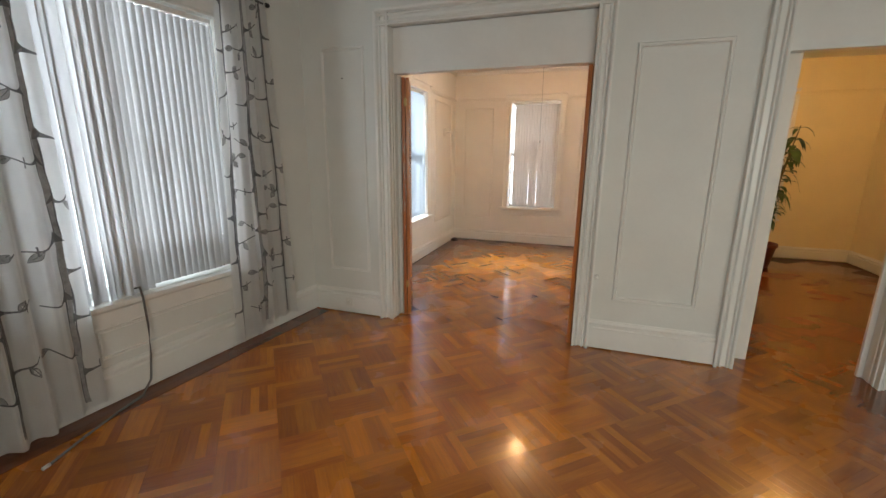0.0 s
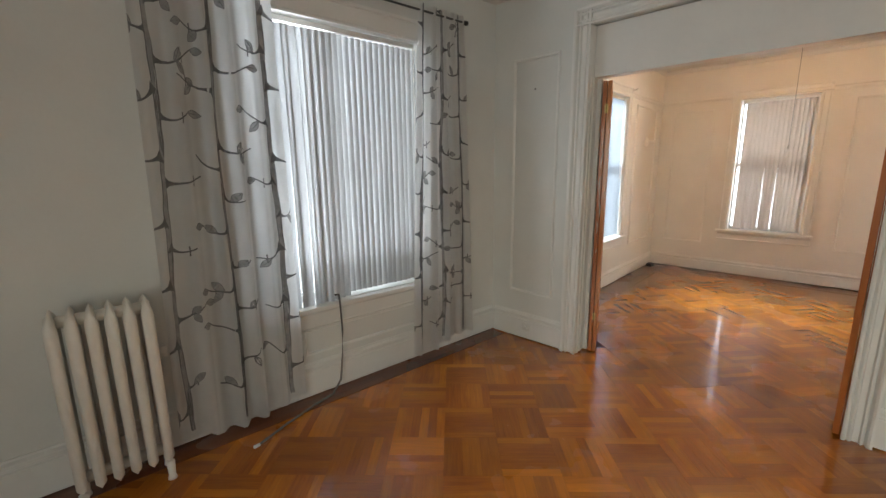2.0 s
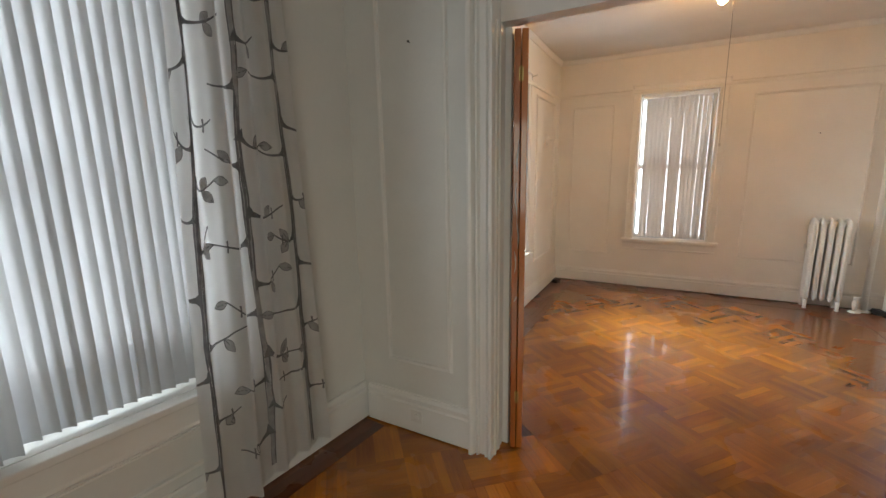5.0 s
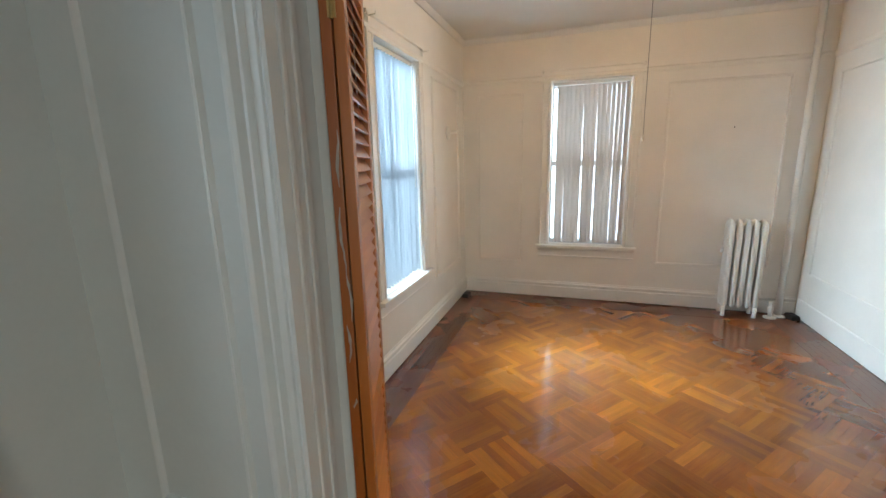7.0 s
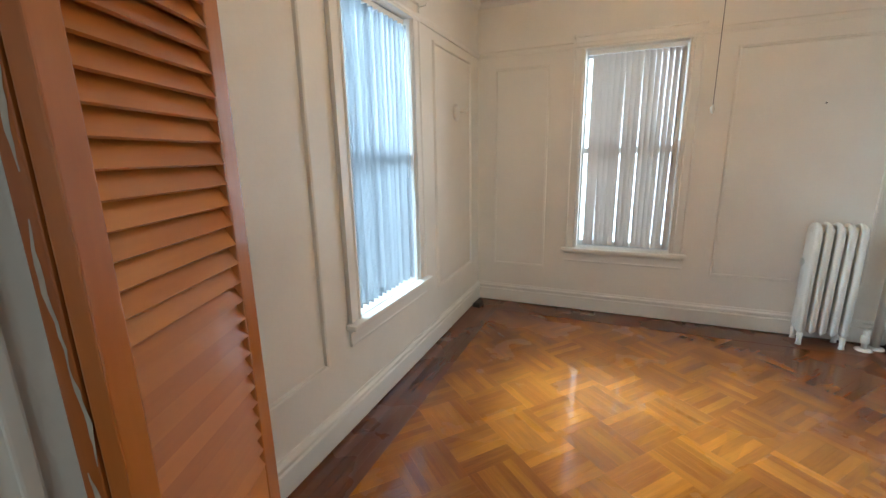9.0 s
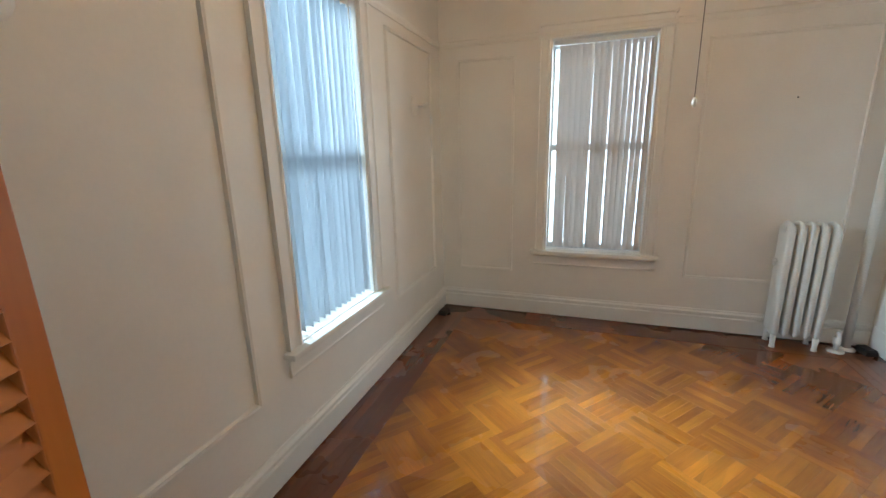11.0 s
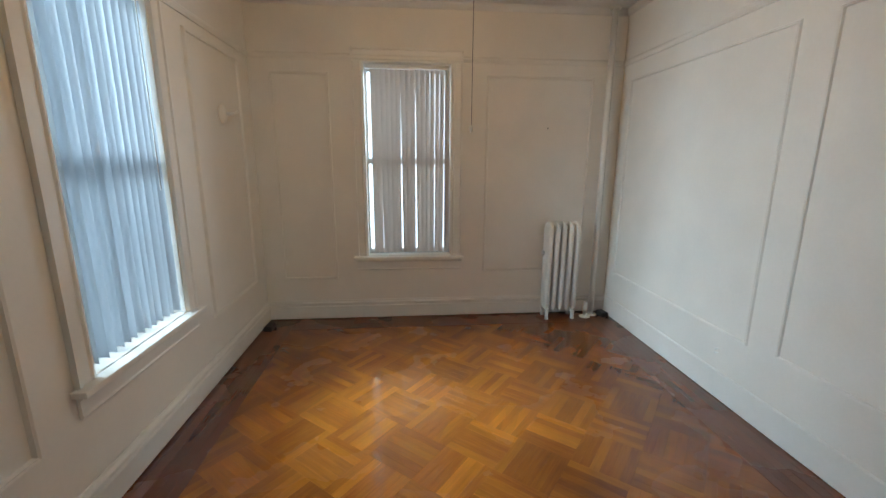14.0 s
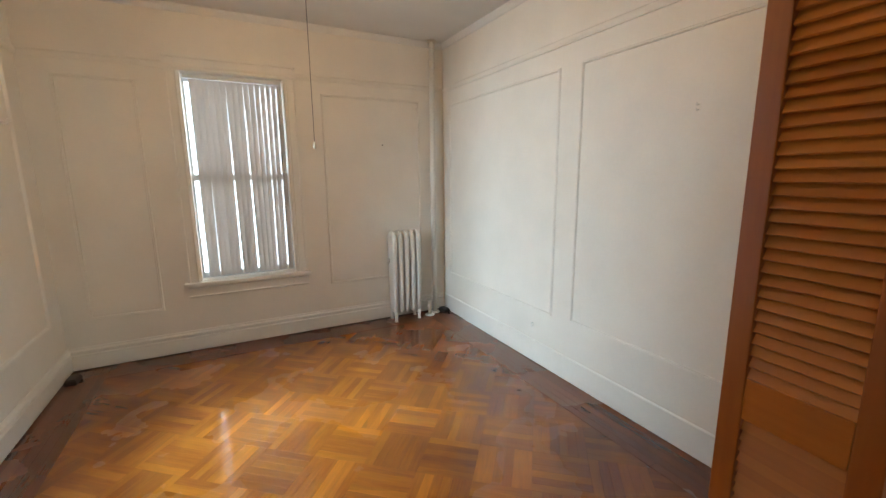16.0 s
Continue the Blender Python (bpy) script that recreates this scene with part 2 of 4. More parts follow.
SUBFLOOR = material("dark_joint", (0.07, 0.024, 0.008), 0.5)
TERRACOTTA = material("red_brown_pot", (0.16, 0.04, 0.025), 0.4, vary=0.2)
SOIL = material("potting_soil", (0.03, 0.022, 0.015), 0.9, vary=0.4, bump=0.6)
LEAF = material("glossy_green_leaf", (0.05, 0.11, 0.03), 0.35, vary=0.4, scale=12, transmit=0.2)
STEM = material("green_brown_stem", (0.09, 0.08, 0.035), 0.6, vary=0.3)
BULB = material("glowing_bulb", (1.0, 0.72, 0.40), 0.3, emit=60)
BULB_BASE = material("porcelain_lampholder", (0.75, 0.73, 0.68), 0.3)
CRYSTAL = material("clear_bead", (0.62, 0.58, 0.50), 0.15)
# origin, turn and cell of each parquet weave, then the middle and reach of its golden part, wear and lamplight together
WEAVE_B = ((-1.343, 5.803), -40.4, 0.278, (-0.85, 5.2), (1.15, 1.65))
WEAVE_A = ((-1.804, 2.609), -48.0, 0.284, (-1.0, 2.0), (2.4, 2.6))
OAK_A = ((0.25, 0.062, 0.005), (0.80, 0.29, 0.020))
OAK_B = ((0.25, 0.070, 0.007), (0.80, 0.32, 0.028))
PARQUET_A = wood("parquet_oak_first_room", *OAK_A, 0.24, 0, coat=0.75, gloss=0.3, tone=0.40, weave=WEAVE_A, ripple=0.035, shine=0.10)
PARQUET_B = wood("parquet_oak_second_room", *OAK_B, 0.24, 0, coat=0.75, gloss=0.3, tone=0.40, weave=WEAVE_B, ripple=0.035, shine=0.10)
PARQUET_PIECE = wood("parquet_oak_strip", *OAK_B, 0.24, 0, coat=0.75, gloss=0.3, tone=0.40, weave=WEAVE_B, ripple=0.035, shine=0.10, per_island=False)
BORDER = wood("border_oak_dark", (0.095, 0.023, 0.005), (0.18, 0.048, 0.009), 0.25, 1, coat=0.5, per_island=False, ripple=0.03)
LOUVRE = wood("louvre_door_wood", (0.42, 0.120, 0.013), (0.64, 0.225, 0.032), 0.34, 0, coat=0.5, per_island=False)
LOUVRE_V = wood("louvre_door_stile", (0.31, 0.080, 0.010), (0.50, 0.16, 0.026), 0.34, 2, coat=0.5, per_island=False)
GLASS = bpy.data.materials.new("window_glass")
GLASS.use_nodes = True
_g = GLASS.node_tree.nodes["Principled BSDF"]
_g.inputs["Transmission Weight"].default_value, _g.inputs["Roughness"].default_value, _g.inputs["IOR"].default_value = 1.0, 0.02, 1.05


# ==== mesh helpers ====
def box(bm, x0, y0, z0, x1, y1, z1, bevel=0.0, m=None):
    v = [bm.verts.new(p) for p in ((x0, y0, z0), (x1, y0, z0), (x1, y1, z0), (x0, y1, z0), (x0, y0, z1), (x1, y0, z1), (x1, y1, z1), (x0, y1, z1))]
    if m is not None:
        for q in v:
            q.co = m @ q.co
    f = [bm.faces.new([v[i] for i in q]) for q in ((3, 2, 1, 0), (4, 5, 6, 7), (0, 1, 5, 4), (1, 2, 6, 5), (2, 3, 7, 6), (3, 0, 4, 7))]
    if bevel:
        es = list({e for q in f for e in q.edges})
        bmesh.ops.bevel(bm, geom=es, offset=bevel, segments=2, affect="EDGES", profile=0.6)
    return bm


def prism(bm, outline, place, a, b):
    """Sweeps a closed outline of (p, q) from a to b; place(p, q, s) gives the corner."""
    r0 = [bm.verts.new(place(p, q, a)) for p, q in outline]
    r1 = [bm.verts.new(place(p, q, b)) for p, q in outline]
    n = len(outline)
    for i in range(n):
        bm.faces.new((r0[i], r0[(i + 1) % n], r1[(i + 1) % n], r1[i]))
    bm.faces.new(r0[::-1])
    bm.faces.new(r1)
    bmesh.ops.recalc_face_normals(bm, faces=bm.faces[:])
    return bm


def tube(bm, points, radius, sides=8, closed_ends=True):
    """A round bar along points; radius is one number or one for each point."""
    pts = [Vector(p) for p in points]
    rad = radius if isinstance(radius, (list, tuple)) else [radius] * len(pts)
    rings = []
    for i, p in enumerate(pts):
        d = (pts[min(i + 1, len(pts) - 1)] - pts[max(i - 1, 0)]).normalized()
        side = d.cross(Vector((0, 0, 1)))
        if side.length < 0.05:
            side = d.cross(Vector((1, 0, 0)))
        side.normalize()
        up = side.cross(d)
        rings.append([bm.verts.new(p + rad[i] * (side * math.cos(k * math.tau / sides) + up * math.sin(k * math.tau / sides))) for k in range(sides)])
    for r0, r1 in zip(rings, rings[1:]):
        for k in range(sides):
            bm.faces.new((r0[k], r0[(k + 1) % sides], r1[(k + 1) % sides], r1[k]))
    if closed_ends:
        bm.faces.new(rings[0][::-1])
        bm.faces.new(rings[-1])
    return bm


def lathe(bm, profile, centre=(0, 0, 0), sides=20, m=None):
    """Turns (radius, height) pairs round the z axis through centre."""
    c = Vector(centre)
    rings = []
    for r, h in profile:
        rings.append([bm.verts.new(c + Vector((r * math.cos(k * math.tau / sides), r * math.sin(k * math.tau / sides), h))) for k in range(sides)])
    for r0, r1 in zip(rings, rings[1:]):
        for k in range(sides):
            bm.faces.new((r0[k], r0[(k + 1) % sides], r1[(k + 1) % sides], r1[k]))
    bm.faces.new(rings[0][::-1])
    bm.faces.new(rings[-1])
    if m is not None:
        for r in rings:
            for q in r:
                q.co = m @ q.co
    return bm


def mesh_of(name, bm, mat, smooth=False):
    me = bpy.data.meshes.new(name)
    bmesh.ops.recalc_face_normals(bm, faces=bm.faces[:])
    bm.to_mesh(me)
    bm.free()
    me.materials.append(mat)
    if smooth:
        for p in me.polygons:
            p.use_smooth = True
    return me


def part(name, bm, mat, parent, label="", smooth=False):
    ob = new(name, mesh_of(name, bm, mat, smooth))
    ob.parent = parent
    if label:
        tagged(ob, label)
    return ob


def thing(name, label, category, m=None, group="", kind=""):
    ob = new(name)
    ob.empty_display_size = 0.1
    if m is not None:
        ob.matrix_world = m
    return tagged(ob, label, category, group, kind)


def structure(name, bm, mat, label, category, m=None):
    ob = new(name, mesh_of(name, bm, mat))
    if m is not None:
        ob.matrix_world = m
    return tagged(ob, label, category, kind="structure")


def wall_mesh(length, height, thick, holes=(), start=0.0):
    """A wall in its own frame: x along it, y outward, z up; holes are (u0, u1, z0, z1)."""
    bm = bmesh.new()
    cuts = sorted({start, length, *(h[0] for h in holes), *(h[1] for h in holes)})
    for a, b in zip(cuts, cuts[1:]):
        spans, low = [], 0.0
        for h in sorted((h for h in holes if h[0] <= a and h[1] >= b), key=lambda h: h[2]):
            if h[2] > low:
                spans.append((low, h[2]))
            low = h[3]
        if low < height:
            spans.append((low, height))
        for z0, z1 in spans:
            box(bm, a, 0, z0, b, thick, z1)
    return bm


# ==== large structure ====
def build_walls():
    structure("wall_far_b", wall_mesh(3.18, H, 0.30, [(0.91, 1.675, 0.59, 2.235)]), PAINT_B, "cream painted plaster wall with a window", "wall", M_FAR)
    structure("wall_left_b", wall_mesh(3.80, H, 0.30, [(1.43, 2.17, 0.585, 2.235)]), PAINT_B, "cream painted plaster wall with a window", "wall", M_LEFT_B)
    structure("wall_right_b", wall_mesh(3.50, H, 0.12), PAINT_B, "cream painted plaster wall with panel mouldings", "wall", M_RIGHT_B)
    structure("wall_left_a", wall_mesh(A_LEN, H, 0.30, [(A_LEN - 2.02, A_LEN - 0.78, 0.60, 2.29)]), PAINT_A, "grey-white painted wall with a wide window", "wall", M_LEFT_A)
    structure("wall_partition", wall_mesh(6.6, H, 0.16, [(1.305, 2.855, 0, 2.39), (3.885, 4.71, 0, 2.39)], start=0.23), PAINT_A, "grey-white painted wall with two wide doorways", "wall", M_PART)
    structure("wall_far_c", wall_mesh(2.36, H, 0.30, [(0.55, 1.35, 0.57, 2.22)]), PAINT_C, "pale yellow painted wall with a window", "wall", M_FAR_C)
    structure("wall_right_c", wall_mesh(C_FAR - PART_B, H, 0.15), PAINT_C, "pale yellow painted wall", "wall", pose(C_RIGHT, C_FAR, 0, 0, 0, -90))
    structure("wall_right_a", wall_mesh(PART_A + 1.42, H, 0.15), PAINT_A, "grey-white painted wall", "wall", pose(3.7, PART_A, 0, 0, 0, -90))
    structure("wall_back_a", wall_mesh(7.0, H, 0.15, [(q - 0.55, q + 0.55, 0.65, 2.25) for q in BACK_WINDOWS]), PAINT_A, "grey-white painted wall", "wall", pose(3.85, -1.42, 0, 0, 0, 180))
    bm = bmesh.new()
    box(bm, -3.4, -1.6, H, 3.9, PART_A + 0.08, H + 0.15)
    structure("ceiling_a", bm, CEIL, "white painted plaster ceiling", "ceiling")
    bm = bmesh.new()
    box(bm, -2.4, PART_A + 0.08, H + 0.002, 3.9, 7.8, H + 0.15)
    structure("ceiling_b", bm, CEIL, "white painted plaster ceiling", "ceiling")


build_walls()


def profile_run(name, m, u0, u1, outline, mat, label, kind_name):
    """A moulding along a wall: outline of (out from the wall, height)."""
    bm = bmesh.new()
    prism(bm, outline, lambda p, q, s: Vector((s, -p, q)), u0, u1)
    return structure(name, bm, mat, label, kind_name, m)


BASE_B = [(0, 0.012), (0.024, 0.012), (0.024, 0.122), (0.014, 0.128), (0.014, 0.136), (0.024, 0.142), (0.024, 0.156), (0.010, 0.166), (0.008, 0.178), (0, 0.178)]
BASE_A = [(0, 0.008), (0.024, 0.008), (0.024, 0.165), (0.014, 0.172), (0.014, 0.182), (0.025, 0.190), (0.025, 0.204), (0.010, 0.215), (0.008, 0.225), (0, 0.225)]
RAIL = [(0, 2.25), (0.010, 2.25), (0.020, 2.27), (0.020, 2.283), (0.008, 2.295), (0, 2.295)]
CORNICE = [(0, H - 0.05), (0.012, H - 0.045), (0.03, H - 0.02), (0.035, H), (0, H)]

profile_run("baseboard", M_FAR, 0.024, 3.18, BASE_B, TRIM_B, "cream painted baseboard with moulded cap", "baseboard")
profile_run("baseboard", M_LEFT_B, 0, 3.50, BASE_B, TRIM_B, "cream painted baseboard with moulded cap", "baseboard")
profile_run("baseboard", M_RIGHT_B, 0.024, 3.50, [(0, 0.006), (0.010, 0.006), (0.010, 0.17), (0.003, 0.176), (0, 0.176)], TRIM_B, "flat white painted baseboard", "baseboard")
profile_run("baseboard", M_LEFT_A, 0, A_LEN - 0.003, BASE_A, TRIM, "white painted baseboard with moulded cap", "baseboard")
profile_run("baseboard", M_PART, 0.55, 1.205, BASE_A, TRIM, "white painted baseboard with moulded cap", "baseboard")
profile_run("baseboard", M_PART, 2.955, 3.785, BASE_A, TRIM, "white painted baseboard with moulded cap", "baseboard")
profile_run("baseboard", M_FAR_C, 0, 2.36, BASE_B, TRIM, "cream painted baseboard", "baseboard")
profile_run("baseboard", pose(C_RIGHT, C_FAR, 0, 0, 0, -90), 0.024, 3.5, BASE_B, TRIM, "cream painted baseboard", "baseboard")
for _m, _l in ((M_FAR, 3.18), (M_LEFT_B, 3.50), (M_RIGHT_B, 3.50)):
    profile_run("picture_rail", _m, 0.0, _l, RAIL, PAINT_B, "painted picture rail moulding", "trim")
    profile_run("cornice", _m, 0.0, _l, CORNICE, CEIL, "small painted ceiling cornice", "trim")
profile_run("picture_rail", M_FAR_C, 0.0, 2.36, RAIL, PAINT_C, "painted picture rail moulding", "trim")


def panel_frame(m, u0, u1, z0, z1, mat, width=0.022, proud=0.010):
    """A rectangle of thin moulding nailed on a wall."""
    bm = bmesh.new()
    ring = [(0.0, 0.0), (0.3, 1.0), (0.6, 0.75), (0.8, 1.0), (1.0, 0.0)]
    loops = []
    for f, p in ring:
        d = f * width
        loops.append([bm.verts.new((x, -p * proud, z)) for x, z in ((u0 + d, z0 + d), (u1 - d, z0 + d), (u1 - d, z1 - d), (u0 + d, z1 - d))])
    for a, b in zip(loops, loops[1:]):
        for k in range(4):
            bm.faces.new((a[k], a[(k + 1) % 4], b[(k + 1) % 4], b[k]))
    return structure("panel_moulding", bm, mat, "thin painted panel moulding on the wall", "trim", m)


for _u0, _u1, _z0, _z1 in ((0.16, 0.64, 0.38, 2.15), (1.97, 2.92, 0.425, 2.15)):
    panel_frame(M_FAR, _u0, _u1, _z0, _z1, PAINT_B, 0.022, 0.012)
for _u0, _u1, _z0, _z1 in ((0.15, 1.155, 0.43, 2.15), (2.48, 3.27, 0.42, 2.19)):
    panel_frame(M_LEFT_B, _u0, _u1, _z0, _z1, PAINT_B, 0.026, 0.015)
for _u0, _u1, _z0, _z1 in ((0.15, 1.69, 0.42, 2.12), (1.87, 3.20, 0.44, 2.12)):
    panel_frame(M_RIGHT_B, _u0, _u1, _z0, _z1, PAINT_B, 0.020, 0.011)
panel_frame(M_PART, 0.70, 1.10, 0.40, 2.26, TRIM, 0.024, 0.014)
panel_frame(M_PART, 3.09, 3.635, 0.39, 2.14, TRIM, 0.032, 0.020)
panel_frame(M_LEFT_A, A_LEN - 1.75, A_LEN - 0.85, 0.27, 0.45, TRIM, 0.022, 0.014)


# ---- doorways ----
CASING = [(0, 0), (0.034, 0), (0.037, 0.008), (0.034, 0.016), (0.016, 0.020), (0.028, 0.030), (0.028, 0.036), (0.012, 0.043), (0.012, 0.066), (0.030, 0.072), (0.030, 0.080), (0.016, 0.087), (0.042, 0.097), (0.048, 0.107), (0.046, 0.118), (0, 0.118)]


def doorway(name, u0, u1, top, thin=()):
    """Moulded casing round an opening in the partition, with jamb linings and a flat board over the doors."""
    door = thing(name, "white moulded doorway casing with flat board above", "door frame", M_PART, kind="structure")
    for side, u in ((-1, u0), (1, u1)):
        bm = bmesh.new()
        prism(bm, CASING, lambda p, q, s: Vector((u + side * q, -p, s)), 0, top + 0.10)
        part("side_casing", bm, TRIM, door)
        bm = bmesh.new()
        inner = u + side * (0.017 if side in thin else 0.0)
        box(bm, min(inner, u + side * 0.02), 0.0, 0, max(inner, u + side * 0.02), 0.16, top)
        part("jamb_lining", bm, TRIM, door)
        for y0, y1 in () if side in thin else ((0.004, 0.022), (0.050, 0.072)):
            bm = bmesh.new()
            box(bm, min(u - side * 0.009, u), y0, 0.002, max(u - side * 0.009, u), y1, 2.046, 0.004)
            part("jamb_bead", bm, TRIM, door)
        if side not in thin:
            bm = bmesh.new()
            box(bm, min(u - side * 0.032, u), 0.124, 0.002, max(u - side * 0.032, u), 0.150, 2.046, 0.004)
            part("door_stop", bm, TRIM, door)
    bm = bmesh.new()
    prism(bm, CASING, lambda p, q, s: Vector((s, -p - 0.001, top + q)), u0 - 0.10, u1 + 0.10)
    part("head_casing", bm, TRIM, door)
    bm = bmesh.new()
    box(bm, u0 + 0.001, 0.06, 2.05, u1 - 0.001, 0.145, top + 0.004, 0.003)
    part("head_board", bm, TRIM, door, "flat white painted board above the opening")
    return door


doorway("door_1", 1.325, 2.835, 2.38, thin=(1,))
doorway("door_2", 3.905, 4.69, 2.38)


# ---- floor base ----
bm = bmesh.new()
box(bm, -3.4, -1.6, -0.06, 3.9, 7.8, -0.004)
floor = structure("floor", bm, SUBFLOOR, "varnished oak parquet floor laid in a basket weave", "floor")


# ==== windows ====
def window(name, m, u0, u1, z0, z1, mat, cas=0.09, apron=0.10, thick=0.30):
    w = thing(name, "tall sash window in a painted wooden casing", "window", m, kind="structure")
    for side, u in ((-1, u0), (1, u1)):
        bm = bmesh.new()
        out = [(0, 0), (0.020, 0), (0.022, 0.012), (0.015, 0.02), (0.015, cas - 0.022), (0.024, cas - 0.016), (0.024, cas), (0, cas)]
        prism(bm, out, lambda p, q, s: Vector((u + side * q, -p, s)), z0, z1 + 0.002)
        part("side_casing", bm, mat, w)
        bm = bmesh.new()
        box(bm, min(u, u - side * 0.012), 0.0, z0, max(u, u - side * 0.012), 0.16, z1)
        part("jamb_lining", bm, mat, w)
    bm = bmesh.new()
    out = [(0, 0), (0.020, 0), (0.022, 0.012), (0.015, 0.02), (0.015, cas), (0.028, cas + 0.006), (0.028, cas + 0.024), (0, cas + 0.024)]
    prism(bm, out, lambda p, q, s: Vector((s, -p - 0.001, z1 + q)), u0 - cas, u1 + cas)
    part("head_casing", bm, mat, w)
    bm = bmesh.new()
    box(bm, u0 - cas - 0.025, -0.062, z0 - 0.030, u1 + cas + 0.02, 0.0, z0 - 0.001, 0.006)
    box(bm, u0 + 0.001, -0.002, z0 - 0.026, u1 - 0.001, 0.17, z0 + 0.002)
    part("window_sill", bm, mat, w)
    bm = bmesh.new()
    a0, a1 = z0 - 0.031 - apron, z0 - 0.031
    prism(bm, [(0, a0), (0.012, a0), (0.018, a0 + 0.010), (0.014, a0 + 0.020), (0.014, a1 - 0.024), (0.034, a1 - 0.004), (0.034, a1), (0, a1)], lambda p, q, s: Vector((s, -p, q)), u0 - cas, u1 + cas)
    part("apron", bm, mat, w)
    zm = (z0 + z1) / 2 + 0.02
    for nm, y, a, b in (("lower_sash", 0.10, z0, zm + 0.02), ("upper_sash", 0.145, zm - 0.02, z1)):
        bm = bmesh.new()
        f = 0.045
        box(bm, u0 + 0.012, y, a, u0 + 0.028, y + 0.035, b)
        box(bm, u1 - 0.028, y, a, u1 - 0.012, y + 0.035, b)
        box(bm, u0 + 0.028, y, a, u1 - 0.028, y + 0.035, a + f)
        box(bm, u0 + 0.028, y, b - f, u1 - 0.028, y + 0.035, b)
        sash = part(nm, bm, SASH, w)
        bm = bmesh.new()
        box(bm, u0 + 0.025, y + 0.015, a + f - 0.003, u1 - 0.025, y + 0.019, b - f + 0.003)
        pane = part("pane", bm, GLASS, sash)
        pane.visible_shadow = False
    return w


window("window_1", M_FAR, 0.91, 1.675, 0.59, 2.235, TRIM_B)
window("window_2", M_LEFT_B, 1.43, 2.17, 0.585, 2.235, TRIM_B)
window("window_3", M_LEFT_A, A_LEN - 2.02, A_LEN - 0.78, 0.60, 2.29, TRIM, cas=0.11, apron=0.12)
window("window_4", M_FAR_C, 0.55, 1.35, 0.57, 2.22, TRIM)


# glowing sheet added close outside the first room's window, in place of overcast sky
SKY_GLOW = material("sky_glow_sheet", (0.93, 0.97, 1.0), 0.9, emit=1.05)
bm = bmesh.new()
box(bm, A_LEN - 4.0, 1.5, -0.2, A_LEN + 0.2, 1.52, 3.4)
structure("backdrop", bm, SKY_GLOW, "pale glowing sheet standing in for overcast sky outside the window", "backdrop", M_LEFT_A)


def vane_mesh(width, length, mat, bow):
    """A slightly bowed vinyl vane hanging down from its hook."""
    bm = bmesh.new()
    cols = []
    for y in (0.0, 0.0012):
        cols.append([[bm.verts.new((width * (k / 4 - 0.5), y + bow * (1 - (k / 2 - 1) ** 2), z)) for z in (-length, 0.0)] for k in range(5)])
    for k in range(4):
        bm.faces.new((cols[0][k][0], cols[0][k + 1][0], cols[0][k + 1][1], cols[0][k][1]))
        bm.faces.new((cols[1][k][0], cols[1][k][1], cols[1][k + 1][1], cols[1][k + 1][0]))
    return mesh_of("slat", bm, mat, True)


def vertical_blind(m, u0, u1, z0, z1, pitch, width, angle, inset=0.055, seed=1, odd=None, left_gap=0.03, mat=VANE, bow=0.014, jitter=3.0):
    """odd: a list that gives, slat by slat from u0, another angle (None: it is missing), offset towards the room and drop."""
    rng = random.Random(seed)
    blind = thing("vertical_blind", "white vinyl vertical blind hanging in the window", "blind", m)
    bm = bmesh.new()
    box(bm, u0 + 0.014, inset - 0.022, z1 - 0.034, u1 - 0.014, inset + 0.022, z1 - 0.003, 0.004)
    part("headrail", bm, PLASTIC, blind, "slim white headrail")
    me, long = vane_mesh(width, z1 - z0 - 0.046, mat, bow), vane_mesh(width, z1 - z0 - 0.02, mat, bow)
    run = u1 - u0 - 0.03 - left_gap
    n = round(run / pitch)
    for i in range(n + 1):
        u = u0 + left_gap + run * i / n
        a, out, drop = angle + rng.uniform(-jitter, jitter), 0.0, 0.0
        if odd and i < len(odd):
            a, out, drop = odd[i]
            if a is None:
                continue
        s = new("slat", long if drop else me)
        s.parent = blind
        s.matrix_basis = pose(u, inset - out, z1 - 0.036 - drop * 0.3, rng.uniform(-0.3, 0.3), rng.uniform(-0.25, 0.25), a)
    bm = bmesh.new()
    tube(bm, [(u1 - 0.03, inset - 0.028, z1 - 0.03), (u1 - 0.032, inset - 0.03, z1 - 0.5), (u1 - 0.03, inset - 0.028, z1 - 0.95)], 0.0035, 6)
    part("wand", bm, PLASTIC, blind, "", True)
    return blind


vertical_blind(M_FAR, 0.922, 1.663, 0.60, 2.23, 0.042, 0.066, 49, seed=2, left_gap=0.075, mat=VANE_FAR, bow=0.008, jitter=2.0)
vertical_blind(M_LEFT_B, 1.442, 2.158, 0.595, 2.23, 0.052, 0.076, -72, seed=3, left_gap=0.05, mat=VANE_LEFT_DIM, bow=0.016, jitter=4.0)
ODD_A = [(4, 0.0, 0.03), (0, 0.02, 0.03), (-10, 0.02, 0.03), (5, 0.03, 0.05), (-8, 0.03, 0.04), (6, 0.055, 0.055), (34, 0.06, 0.05), (4, 0.05, 0.05), (36, 0.05, 0.04), (9, 0.05, 0.04), (-12, 0.045, 0.03), (-6, 0.045, 0.03), (-14, 0.035, 0.02), (-20, 0.02, 0.01)]
vertical_blind(M_LEFT_A, A_LEN - 2.01, A_LEN - 0.79, 0.61, 2.285, 0.0425, 0.062, -24, inset=0.045, seed=4, odd=ODD_A, bow=0.010)
vertical_blind(M_FAR_C, 0.56, 1.34, 0.58, 2.215, 0.042, 0.089, 60, seed=5)


